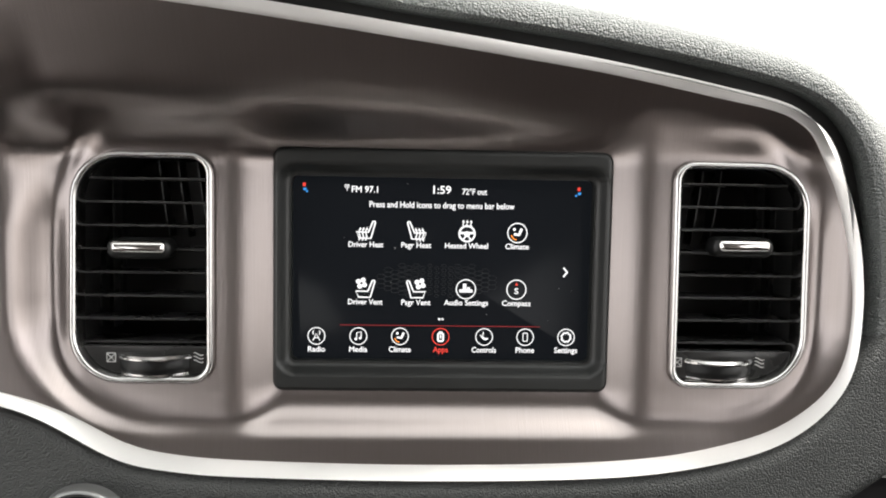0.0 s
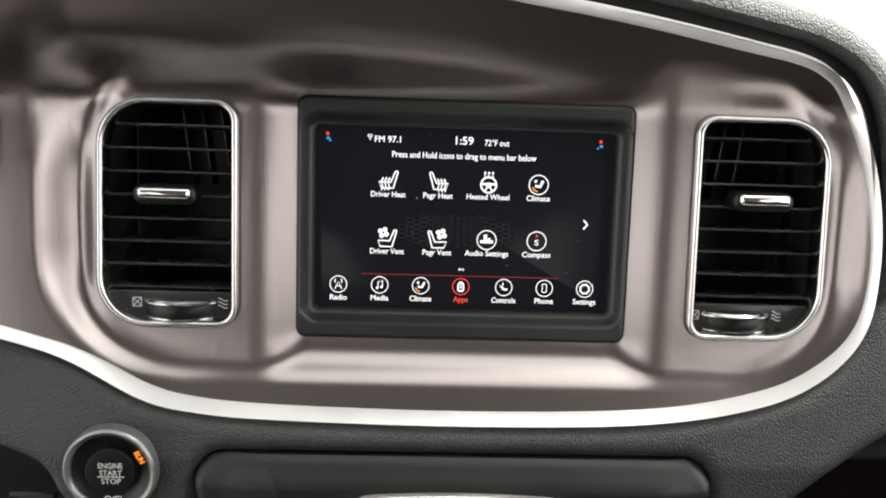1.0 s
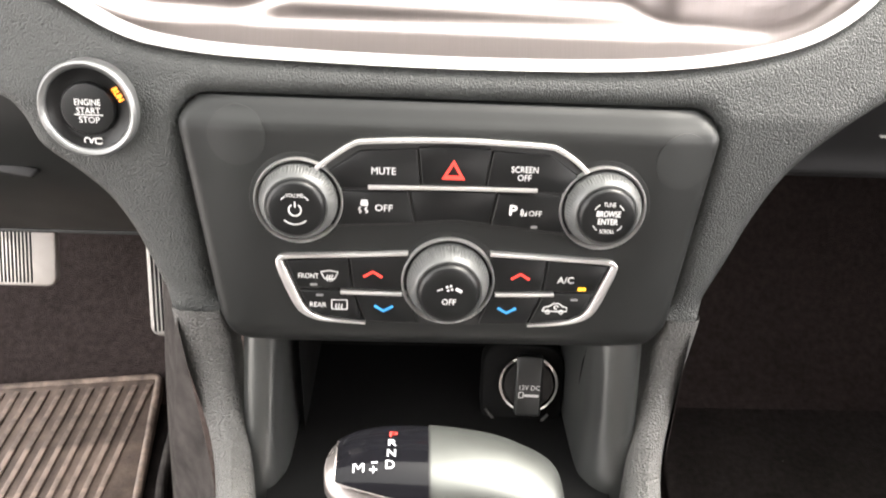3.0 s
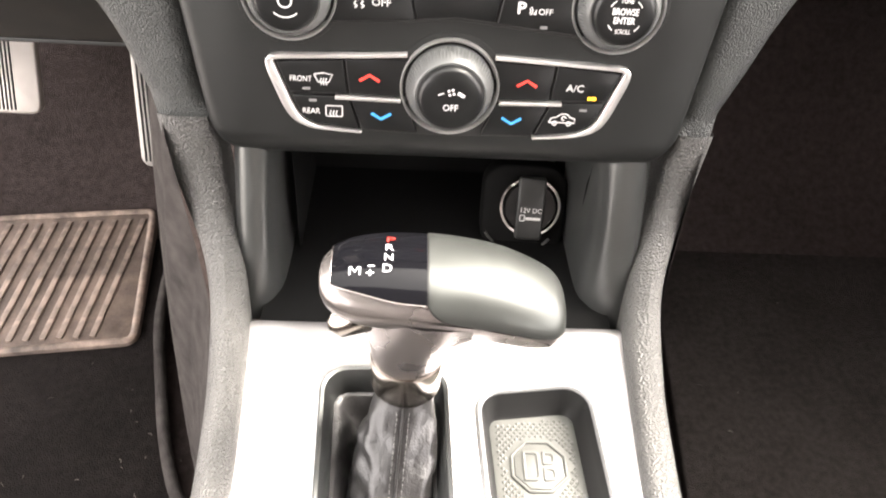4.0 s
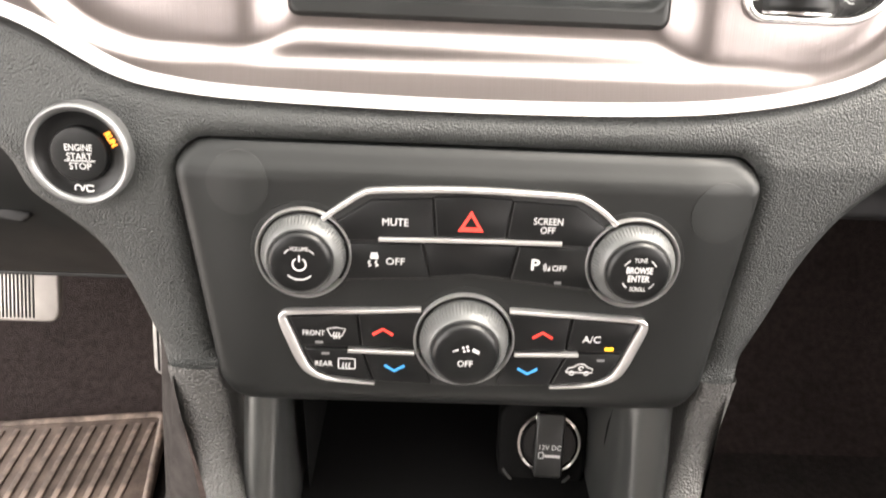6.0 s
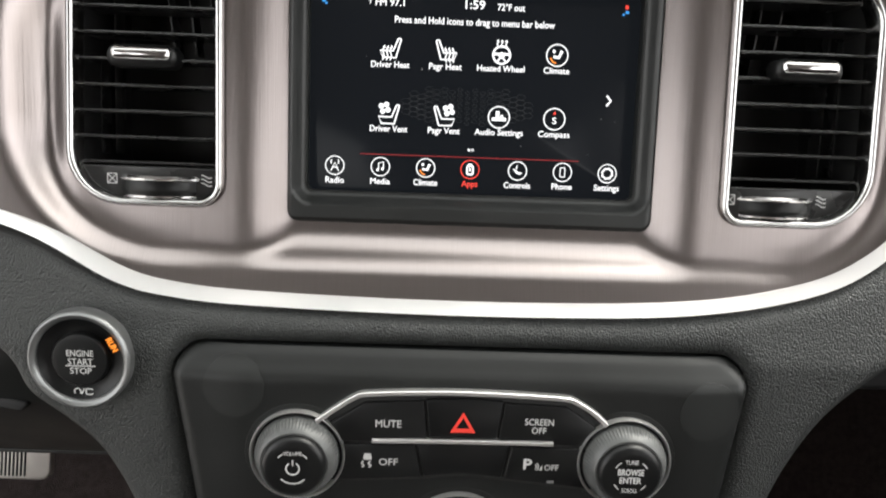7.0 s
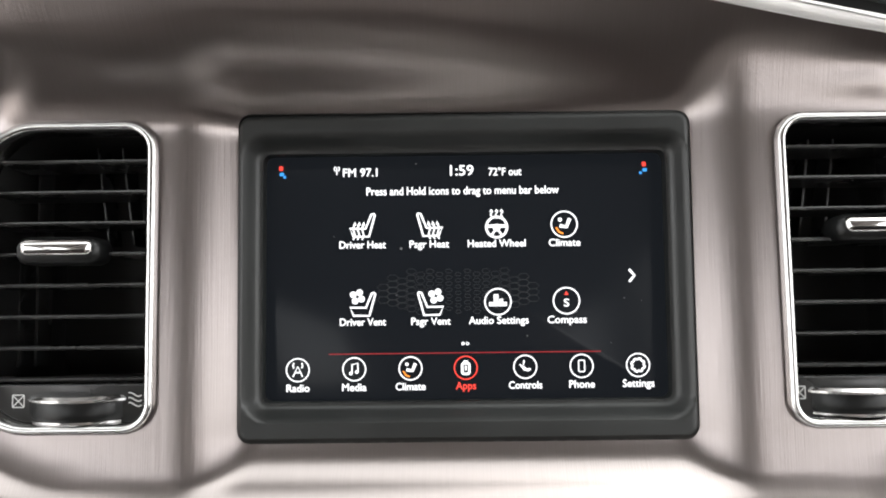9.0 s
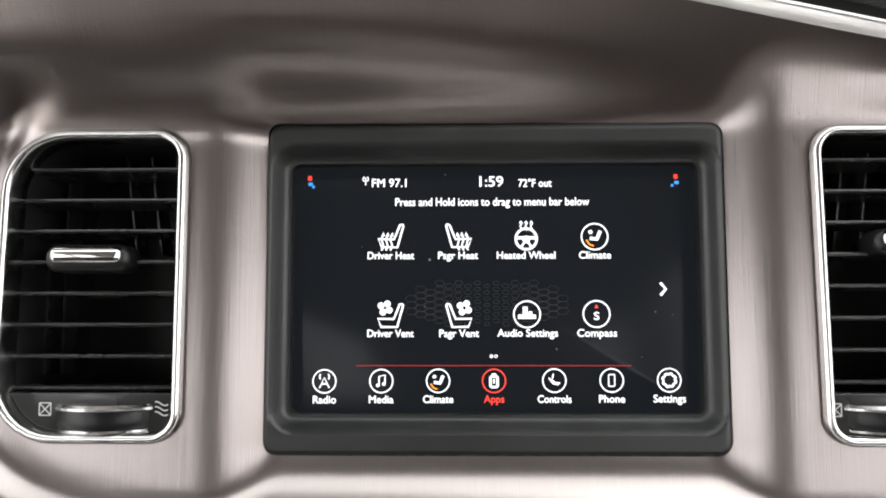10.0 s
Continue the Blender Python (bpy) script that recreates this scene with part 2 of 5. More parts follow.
# ---- materials ----
def material(name, base, rough, metal=0.0, grain=None, vary=0.12, vary_scale=25.0, stretch=(1, 1, 1), cells=None, glow=0.0, coat=0.0, spec=0.5, rough_vary=0.06, printed=False, aniso=0.0, dirt=None, streaks=False):
    """grain: (scale, strength, metres) of fine relief; cells: the same for a pebbled skin; vary: how far the colour wanders."""
    ma = bpy.data.materials.new(name)
    ma.use_nodes = True
    nt = ma.node_tree
    bs = nt.nodes["Principled BSDF"]
    bs.inputs["Roughness"].default_value, bs.inputs["Metallic"].default_value = rough, metal
    bs.inputs["Specular IOR Level"].default_value = spec
    bs.inputs["Coat Weight"].default_value = coat
    bs.inputs["Base Color"].default_value = (*base, 1)
    if glow:
        bs.inputs["Emission Color"].default_value = (*base, 1)
        if not printed:
            bs.inputs["Base Color"].default_value = (0.01, 0.01, 0.01, 1)
        bs.inputs["Emission Strength"].default_value = glow
        return ma
    co = nt.nodes.new("ShaderNodeTexCoord")
    mp = nt.nodes.new("ShaderNodeMapping")
    mp.inputs["Scale"].default_value = stretch
    nt.links.new(co.outputs["Object"], mp.inputs["Vector"])
    no = nt.nodes.new("ShaderNodeTexNoise")
    no.inputs["Scale"].default_value, no.inputs["Detail"].default_value = vary_scale, 6
    nt.links.new((mp if streaks else co).outputs["Vector" if streaks else "Object"], no.inputs["Vector"])
    ra = nt.nodes.new("ShaderNodeMapRange")
    ra.inputs["From Min"].default_value, ra.inputs["From Max"].default_value = 0.3, 0.7
    ra.inputs["To Min"].default_value, ra.inputs["To Max"].default_value = 1 - vary, 1 + vary
    nt.links.new(no.outputs["Fac"], ra.inputs["Value"])
    mx = nt.nodes.new("ShaderNodeVectorMath")
    mx.operation = "SCALE"
    mx.inputs[0].default_value = base
    if dirt:
        # patches of ground-in dirt: (scale, darkest)
        dn, dr, dm = nt.nodes.new("ShaderNodeTexNoise"), nt.nodes.new("ShaderNodeMapRange"), nt.nodes.new("ShaderNodeMath")
        dn.inputs["Scale"].default_value, dn.inputs["Detail"].default_value, dn.inputs["Roughness"].default_value = dirt[0], 8, 0.7
        dr.inputs["From Min"].default_value, dr.inputs["From Max"].default_value = 0.38, 0.58
        dr.inputs["To Min"].default_value, dr.inputs["To Max"].default_value = dirt[1], 1.0
        dm.operation = "MULTIPLY"
        nt.links.new(co.outputs["Object"], dn.inputs["Vector"])
        nt.links.new(dn.outputs["Fac"], dr.inputs["Value"])
        nt.links.new(dr.outputs["Result"], dm.inputs[0])
        nt.links.new(ra.outputs["Result"], dm.inputs[1])
        nt.links.new(dm.outputs[0], mx.inputs["Scale"])
    else:
        nt.links.new(ra.outputs["Result"], mx.inputs["Scale"])
    nt.links.new(mx.outputs["Vector"], bs.inputs["Base Color"])
    rr = nt.nodes.new("ShaderNodeMapRange")
    rr.inputs["From Min"].default_value, rr.inputs["From Max"].default_value = 0.3, 0.7
    rr.inputs["To Min"].default_value, rr.inputs["To Max"].default_value = max(rough - rough_vary, 0.02), rough + rough_vary
    nt.links.new(no.outputs["Fac"], rr.inputs["Value"])
    nt.links.new(rr.outputs["Result"], bs.inputs["Roughness"])
    if aniso:
        # the brushing runs upright, so highlights spread sideways
        bs.inputs["Anisotropic"].default_value = aniso
        along = nt.nodes.new("ShaderNodeCombineXYZ")
        along.inputs[0].default_value = 1
        turn_ = nt.nodes.new("ShaderNodeVectorTransform")
        turn_.vector_type, turn_.convert_from, turn_.convert_to = "VECTOR", "OBJECT", "WORLD"
        nt.links.new(along.outputs[0], turn_.inputs[0])
        nt.links.new(turn_.outputs[0], bs.inputs["Tangent"])
    last = None
    for kind, spec_ in (("cells", cells), ("grain", grain)):
        if not spec_:
            continue
        scale, strength, dist = spec_
        te = nt.nodes.new("ShaderNodeTexVoronoi" if kind == "cells" else "ShaderNodeTexNoise")
        te.inputs["Scale"].default_value = scale
        if kind == "cells":
            te.feature = "SMOOTH_F1"
            te.inputs["Smoothness"].default_value = 0.1
        else:
            te.inputs["Detail"].default_value = 4
        nt.links.new(mp.outputs["Vector"], te.inputs["Vector"])
        bu = nt.nodes.new("ShaderNodeBump")
        bu.inputs["Strength"].default_value, bu.inputs["Distance"].default_value = strength, dist
        bu.invert = kind == "cells"
        nt.links.new(te.outputs["Distance" if kind == "cells" else "Fac"], bu.inputs["Height"])
        if last:
            nt.links.new(last.outputs["Normal"], bu.inputs["Normal"])
        nt.links.new(bu.outputs["Normal"], bs.inputs["Normal"])
        last = bu
    return ma


BRUSHED = material("brushed_metal", (0.290, 0.257, 0.250), 0.29, 1.0, grain=(1.0, 0.30, 0.0002), stretch=(2200, 30, 30), vary=0.03, vary_scale=1.0, rough_vary=0.005, aniso=0.5, streaks=True)
CHROME = material("satin_chrome", (0.58, 0.575, 0.57), 0.20, 1.0, vary=0.03)
ACCENT = material("accent_silver", (0.66, 0.65, 0.64), 0.34, 0.85, vary=0.03)
EDGE = material("edge_silver", (0.91, 0.90, 0.89), 0.36, 0.55, vary=0.03)
BRIGHT = material("bright_chrome", (0.62, 0.61, 0.60), 0.08, 1.0, vary=0.02)
SMOKECHROME = material("smoke_chrome", (0.42, 0.38, 0.34), 0.2, 1.0, vary=0.03)
SILVER = material("silver_paint", (0.27, 0.247, 0.239), 0.30, 0.85, grain=(3000, 0.08, 0.0002), vary=0.05)
PLATE = material("silver_plate", (0.62, 0.60, 0.60), 0.38, 0.9, grain=(1.0, 0.15, 0.0003), stretch=(60, 1500, 60), vary=0.04)
SATIN = material("satin_grey", (0.047, 0.050, 0.047), 0.38, 0.5, grain=(2500, 0.08, 0.0002), vary=0.06)
RING = material("ring_grey", (0.21, 0.213, 0.213), 0.36, 0.7, vary=0.05)
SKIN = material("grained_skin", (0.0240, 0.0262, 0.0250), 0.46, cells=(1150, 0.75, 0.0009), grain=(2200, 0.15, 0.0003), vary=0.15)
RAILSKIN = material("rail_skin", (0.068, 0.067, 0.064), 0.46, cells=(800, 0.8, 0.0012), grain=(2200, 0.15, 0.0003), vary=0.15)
# base paler than the black pad itself: sky sheen put into the colour
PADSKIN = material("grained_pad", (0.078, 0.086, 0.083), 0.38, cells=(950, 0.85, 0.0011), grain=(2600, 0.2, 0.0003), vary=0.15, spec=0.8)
SMOOTHBLACK = material("smooth_black", (0.0135, 0.0145, 0.0142), 0.42, grain=(2500, 0.12, 0.0002), vary=0.15)
PANELBLACK = material("panel_black", (0.0085, 0.0092, 0.0089), 0.46, grain=(2200, 0.12, 0.0002), vary=0.1, spec=0.34)
PANELMARK = material("panel_mark", (0.0135, 0.0145, 0.014), 0.5, vary=0.1, spec=0.34)
UNDERDASH = material("underdash_black", (0.024, 0.024, 0.025), 0.6, vary=0.15, spec=0.3)
BUTTON = material("button_black", (0.006, 0.0063, 0.0065), 0.36, grain=(2000, 0.08, 0.0001), vary=0.1, spec=0.3)
VENTBLACK = material("vent_black", (0.017, 0.017, 0.017), 0.45, vary=0.1, spec=0.3)
# near-black colour holds the deep shade inside the cubby
CUBBYSHADE = material("cubby_shade", (0.0035, 0.0035, 0.0035), 0.8, vary=0.1, spec=0.1)
PIANO = material("piano_black", (0.004, 0.004, 0.005), 0.06, vary=0.0, rough_vary=0.01, spec=0.12)
GLASS = material("screen_glass", (0.0035, 0.004, 0.005), 0.16, vary=0.0, rough_vary=0.02, spec=0.08)
# the backlight shows faintly through the dark picture
GLASS.node_tree.nodes["Principled BSDF"].inputs["Emission Color"].default_value = (0.5, 0.6, 0.75, 1)
GLASS.node_tree.nodes["Principled BSDF"].inputs["Emission Strength"].default_value = 0.0021
KNURL = material("knob_grip", (0.085, 0.087, 0.086), 0.42, 0.2, vary=0.08)
LEATHER = material("boot_leather", (0.026, 0.025, 0.025), 0.34, cells=(900, 0.2, 0.0005), grain=(260, 0.22, 0.0014), vary=0.12)
THREAD = material("thread", (0.09, 0.088, 0.085), 0.7, vary=0.1)
SATINDARK = material("satin_dark", (0.088, 0.091, 0.089), 0.36, 0.75, grain=(2500, 0.08, 0.0002), vary=0.06)
SLAT = material("slat_black", (0.024, 0.024, 0.024), 0.27, vary=0.1)
CARPET = material("carpet", (0.047, 0.036, 0.0345), 0.95, grain=(900, 1.0, 0.004), vary=0.3, vary_scale=140, spec=0.1, dirt=(4.0, 0.7))
MATBLACK = material("mat_pile", (0.042, 0.036, 0.034), 0.95, grain=(900, 1.0, 0.004), vary=0.25, vary_scale=150, spec=0.05, dirt=(5.0, 0.7))
DRIVERMAT = material("driver_mat_pile", (0.0185, 0.0152, 0.0145), 0.95, grain=(900, 1.0, 0.004), vary=0.3, vary_scale=140, spec=0.08, dirt=(5.0, 0.65))
FUZZ = material("console_carpet", (0.048, 0.043, 0.041), 0.95, grain=(1400, 0.9, 0.002), vary=0.4, vary_scale=70, spec=0.1)
PEDALDULL = material("dull_pedal_metal", (0.34, 0.32, 0.30), 0.5, 0.3, grain=(900, 0.1, 0.0004), vary=0.15)
PADRUBBER = material("heel_rubber", (0.260, 0.196, 0.160), 0.6, grain=(300, 0.35, 0.001), vary=0.35, vary_scale=60, dirt=(15.0, 0.35))
PADDIRTY = material("dirty_rubber", (0.165, 0.124, 0.102), 0.75, grain=(300, 0.35, 0.001), vary=0.35, vary_scale=50, dirt=(15.0, 0.5))
PEDAL = material("pedal_metal", (0.50, 0.47, 0.44), 0.42, 0.7, grain=(900, 0.1, 0.0004), vary=0.1)
RUBBER = material("black_rubber", (0.015, 0.015, 0.015), 0.7, vary=0.2)
TRAYRUBBER = material("tray_rubber", (0.098, 0.100, 0.093), 0.45, grain=(1200, 0.15, 0.0004), vary=0.2)
WHITE = material("white_print", (0.60, 0.60, 0.59), 0.5, vary=0.0, rough_vary=0.01)
GREYPRINT = material("grey_print", (0.16, 0.16, 0.16), 0.5, vary=0.0, rough_vary=0.01)
LINER = material("headliner", (0.26, 0.245, 0.238), 0.95, grain=(500, 0.3, 0.001), vary=0.05, spec=0.1)
# grey of the added rear wall, set by what the fascia mirrors
REARFILL = material("rear_fill", (0.22, 0.20, 0.192), 0.95, grain=(600, 0.3, 0.001), vary=0.1, spec=0.1)
TRIMDARK = material("cabin_trim", (0.035, 0.033, 0.033), 0.7, grain=(600, 0.3, 0.001), vary=0.2)
LINT = material("lint", (0.20, 0.18, 0.16), 0.9, vary=0.3)
GROUND = material("pale_concrete", (0.34, 0.33, 0.32), 0.9, grain=(40, 0.3, 0.01), vary=0.1, vary_scale=2)
LIT = material("lit_white", (0.95, 0.97, 1.0), 0.5, glow=0.24)
LITSOFT = material("lit_grey", (0.5, 0.55, 0.6), 0.5, glow=0.004)
LITRED = material("lit_red", (1.0, 0.06, 0.04), 0.5, glow=0.19)
LITDIM = material("lit_dim_red", (0.5, 0.01, 0.02), 0.5, glow=0.10)
LITBLUE = material("lit_blue", (0.04, 0.35, 0.9), 0.5, glow=0.18)
LITORANGE = material("lit_orange", (1.0, 0.28, 0.02), 0.5, glow=0.22)
LITAMBER = material("lit_amber", (1.0, 0.5, 0.02), 0.5, glow=0.22)
REDPRINT = material("red_print", (0.75, 0.05, 0.035), 0.5, vary=0.0, glow=0.035, printed=True)
BLUEPRINT = material("blue_print", (0.03, 0.25, 0.55), 0.5, vary=0.0, glow=0.04, printed=True)

TINTED = bpy.data.materials.new("windscreen_glass")
TINTED.use_nodes = True
tn = TINTED.node_tree.nodes
clear, gloss, blend = tn.new("ShaderNodeBsdfTransparent"), tn.new("ShaderNodeBsdfGlossy"), tn.new("ShaderNodeMixShader")
clear.inputs["Color"].default_value = (0.915, 0.93, 0.92, 1)
gloss.inputs["Roughness"].default_value = 0.03
blend.inputs["Fac"].default_value = 0.05
TINTED.node_tree.links.new(clear.outputs[0], blend.inputs[1])
TINTED.node_tree.links.new(gloss.outputs[0], blend.inputs[2])
TINTED.node_tree.links.new(blend.outputs[0], tn["Material Output"].inputs["Surface"])

# ---- the two leaning planes of the dashboard ----
FACE = pose(0, 0.40, 0.60, 90 - 19, 0, 0)     # x right, y up along the screen, z towards the driver
STACK = pose(0, 0.305, 0.45, 90 - 13, 0, 0)   # the same for the control panel

# ---- silver fascia ----
RIM = spline([(-0.262, -0.050, 0.036), (-0.235, -0.054, 0.036), (-0.2065, -0.0628, 0.036), (-0.186, -0.0707, 0.036), (-0.1545, -0.0876, 0.037), (-0.1284, -0.0938, 0.037),
              (-0.0886, -0.0967, 0.037), (0.0, -0.0982, 0.037), (0.0877, -0.096, 0.037), (0.1434, -0.0878, 0.036), (0.1775, -0.0742, 0.034), (0.2006, -0.0508, 0.031),
              (0.2075, -0.0172, 0.029), (0.2028, 0.0275, 0.033), (0.1906, 0.0652, 0.037), (0.1700, 0.0831, 0.038), (0.1335, 0.0926, 0.040), (0.0789, 0.1023, 0.044),
              (0.0260, 0.1086, 0.051), (-0.0241, 0.1139, 0.057), (-0.0573, 0.1175, 0.065), (-0.12, 0.124, 0.069), (-0.20, 0.130, 0.071), (-0.262, 0.133, 0.072)], 8)
RIM_T = np.gradient(RIM[:, :2], axis=0)
RIM_T /= np.linalg.norm(RIM_T, axis=1)[:, None]
RIM_OUT = np.stack([RIM_T[:, 1], -RIM_T[:, 0]], 1)


def pod(u, v):
    """Height of the raised block round an air vent; its top runs on into the brow."""
    a, b = np.abs(u), v + 0.0058
    r = 0.009 + 0.029 * smooth((a - 0.118) / 0.045)
    up = np.where(b > 0, 0.0745, 0.0668)
    dx, dy = np.abs(a - 0.1400) - 0.0425 + r, np.abs(b) - up + r
    d = np.hypot(np.maximum(dx, 0), np.maximum(dy, 0)) + np.minimum(np.maximum(dx, dy), 0) - r
    # a broad round shoulder towards the screen, a tighter one elsewhere
    wide = smooth((0.150 - a) / 0.03)
    return 0.0186 - 0.012 * smooth((d + 0.0020) / 0.0135) * (1 - wide) - 0.0110 * np.clip((d + 0.0075) / 0.0195, 0, 1.3) ** 2 * wide


BOWL = rpoly([(0.199, 0.25, 0.045), (-0.201, 0.25, 0.045), (-0.201, -0.0785, 0.060), (0.199, -0.0785, 0.060)], 9)


def raw_fascia(u, v):
    """Height of the fascia: a bowl scooped out at the bottom and sides, the vent blocks in it and the brow over it."""
    vtop = 0.1125 - 0.085 * u - 0.38 * u * u
    ntop = -smax(-smax(0.0535 - 0.19 * u, 0.035 + 0 * u, 0.008), -0.066 + 0 * u, 0.012)
    floor_ = 0.0095 + 0 * u
    inside = -signed(BOWL, u, v)[0]
    low = 0.0226 + 0.0094 * smooth((-u - 0.10) / 0.13) - 0.0005 * smooth((u - 0.10) / 0.09)
    low = low + (0.12 + 0.28 * smooth((u + 0.18) / 0.06)) * np.maximum(-inside, 0)
    w = smooth((v - 0.000) / 0.060)
    t = np.clip((inside + 0.0005) / 0.0210, 0, 1)
    side = floor_ + (low - floor_) * ((1 - smooth(t)) * w + (1 - t) ** 2.2 * (1 - w))
    base = smax(side, pod(u, v), 0.013)
    # the brow is a steep band above vents and screen, then leans back
    x = (v - 0.0620) / (vtop - 0.0620)
    part_ = 0.55 + 0.08 * smooth(-u / 0.1) - 0.20 * smooth(u / 0.1)
    rise = sum(np.where(p < 0, 0, np.where(p < 0.35, p * part_ / 0.35, part_ + (p - 0.35) * (1 - part_) / 0.65)) for p in (x - 0.14, x - 0.09, x - 0.045, x, x + 0.045, x + 0.09, x + 0.14)) / 7
    return base + (np.maximum(ntop, base) - base) * np.minimum(rise, 1.1)


def fascia(u, v, d=0):
    """The same with every bend softened, most of all in the upper corners."""
    def soft(rings):
        taps = [(0.0, 0.0)] + [(r * math.cos(a), r * math.sin(a)) for r, k in rings for a in np.linspace(0, 2 * math.pi, k, endpoint=False)]
        return sum(raw_fascia(u + x, v + y) for x, y in taps) / len(taps)
    corner = smooth((np.abs(u + 0.005) - 0.165) / 0.02) * smooth((v - 0.020) / 0.03)
    return soft(((0.0022, 5), (0.0042, 8))) * (1 - corner) + soft(((0.005, 5), (0.010, 8))) * corner


strip_w = np.interp(np.arange(len(RIM)) / len(RIM), [0, 0.34, 0.42, 0.5, 0.58, 0.7, 1], [0.0052, 0.0050, 0.0034, 0.0028, 0.0034, 0.0058, 0.0064])[:, None]
inner = RIM[:, :2] - RIM_OUT * strip_w
fascia_edge = RIM[:, :2] - RIM_OUT * strip_w * 0.8
VENT_L = rpoly([(-0.1115, 0.0575, 0.011), (-0.1790, 0.0575, 0.024), (-0.1810, -0.0555, 0.024), (-0.1115, -0.0555, 0.011)], 8)
VENT_R = rpoly([(0.1820, 0.0575, 0.024), (0.1135, 0.0575, 0.010), (0.1145, -0.0560, 0.010), (0.1840, -0.0560, 0.026)], 8)
BEZEL = rrect(0.1714, 0.1240, 0.006, 0.0005, 0.0002)
CLUSTER = rpoly([(-0.2240, 0.098, 0.05), (-0.42, 0.098, 0.05), (-0.42, -0.018, 0.05), (-0.2240, -0.018, 0.05)], 10)

fascia_thing = thing("dashboard_bezel", FACE, "brushed silver metal dashboard bezel round screen and vents", "dashboard trim")
part("panel", field(np.vstack([fascia_edge, [(-0.262, 0.1)]]), [offset(VENT_L, -0.0006), offset(VENT_R, -0.0006), offset(BEZEL, -0.001), CLUSTER], fascia, 0.0012, 0.012), BRUSHED, fascia_thing)
rows = []
for (u, v, n), (iu, iv), (ou, ov), w in zip(RIM, inner, RIM_OUT, strip_w[:, 0]):
    n0 = float(fascia(np.array(iu), np.array(iv)))
    k_ = float(smooth(np.array((ov + 0.3) / 0.9)))
    n = max(n, n0 + 0.004) * (1 - k_) + min(n, n0 + 0.0022) * k_
    row = [(iu, iv, n0 - 0.003), (iu, iv, n0 + 0.0006)]
    for k in (0.08, 0.3, 0.55, 0.8, 0.95):
        bulge = 0.0003 * math.sin(math.pi * k)
        row.append((iu + ou * w * k, iv + ov * w * k, n0 + 0.001 + (n - n0) * k + bulge))
    row += [(u, v, n - 0.0006), (u + ou * 0.0003, v + ov * 0.0003, n - 0.004), (u - ou * 0.002, v - ov * 0.002, n - 0.012)]
    rows.append(row)
part("edge_strip", sheet(rows), EDGE, fascia_thing, "bright satin silver edge strip")

cluster = thing("instrument_cluster", FACE, "dark instrument cluster recess beside the silver bezel", "instrument cluster")
rows = [[(x, y, n) for x, y in offset(CLUSTER, g)] for g, n in ((0.004, 0.020), (0.004, 0.040), (0.002, 0.0425), (-0.002, 0.042), (-0.005, 0.036), (-0.016, 0.0), (-0.03, -0.02))]
b = sheet(rows, closed_j=True)
b.verts.ensure_lookup_table()
b.faces.new([b.verts[6 * len(CLUSTER) + j] for j in range(len(CLUSTER))])
part("hood", b, SMOOTHBLACK, cluster)

# dash top and passenger side, rolled round the bezel
pad_thing = thing("dash_pad", FACE, "black pebble-grained soft dashboard top pad, paled for sky sheen", "dashboard")
rows, gap = [], []
i0 = 8 * 11 + 5
for (u, v, n), (ou, ov) in zip(RIM[i0:], RIM_OUT[i0:]):
    top = float(smooth(np.array((ov + 0.25) / 1.0)))
    prof_top = [(0.0070, -0.016), (0.0072, -0.006), (0.0090, -0.0030), (0.0130, -0.0030), (0.0180, -0.0060), (0.0218, -0.0110), (0.0248, -0.0180), (0.0272, -0.0280), (0.0295, -0.0480), (0.0318, -0.1000), (0.034, -0.26)]
    prof_side = [(0.0075, -0.016), (0.0078, -0.007), (0.0100, -0.0025), (0.0140, -0.0005), (0.0200, -0.0010), (0.0300, -0.0030), (0.0450, -0.0060), (0.0700, -0.0120), (0.1200, -0.0300), (0.2200, -0.0700), (0.42, -0.16)]
    rows.append([(u + ou * (a * top + c * (1 - top)), v + ov * (a * top + c * (1 - top)), n + b * top + d * (1 - top)) for (a, b), (c, d) in zip(prof_top, prof_side)])
    gap.append([(u + ou * a, v + ov * a, n + b) for a, b in ((-0.002, -0.006), (0.001, -0.013), (0.009, -0.0145))])
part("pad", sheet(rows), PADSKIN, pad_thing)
part("gap_seal", sheet(gap), VENTBLACK, pad_thing, "dark recessed gap under the pad")

# ---- touchscreen ----
screen = thing("touchscreen", FACE, "black touchscreen with white menu icons, switched on", "touchscreen")
OPEN = rrect(0.1534, 0.0940, 0.003, 0.0006, 0.0002)


def bezel_height(x, y, d):
    di, _, _ = signed(OPEN, x, y)
    lip = 0.0135 - 0.0075 * smooth(1 - (di - 0.001) / 0.006)
    edge, _, _ = signed(BEZEL, x, y)
    return lip - 0.003 * smooth(1 + edge / 0.003)


part("bezel", field(offset(BEZEL, -0.0008), [OPEN], bezel_height, 0.0011, 0.009), SMOOTHBLACK, screen, "matt black screen surround")
part("glass", prism(rrect(0.1565, 0.0955, 0.003), -0.003, 0.0, 0.0003), GLASS, screen, "dark glossy display glass")

INK = 0.00025


def mark(name, shape, material_, label=""):
    return part(name, shape, material_, screen, label)


def arc(r, a0, a1, cx=0.0, cy=0.0, n=20):
    a = np.radians(np.linspace(a0, a1, n))
    return np.stack([cx + r * np.cos(a), cy + r * np.sin(a)], 1)


def ringed(cx, cy, r=0.0050, w=0.00055):
    return ribbons([circle(r, 40, cx, cy)], w, INK, True)


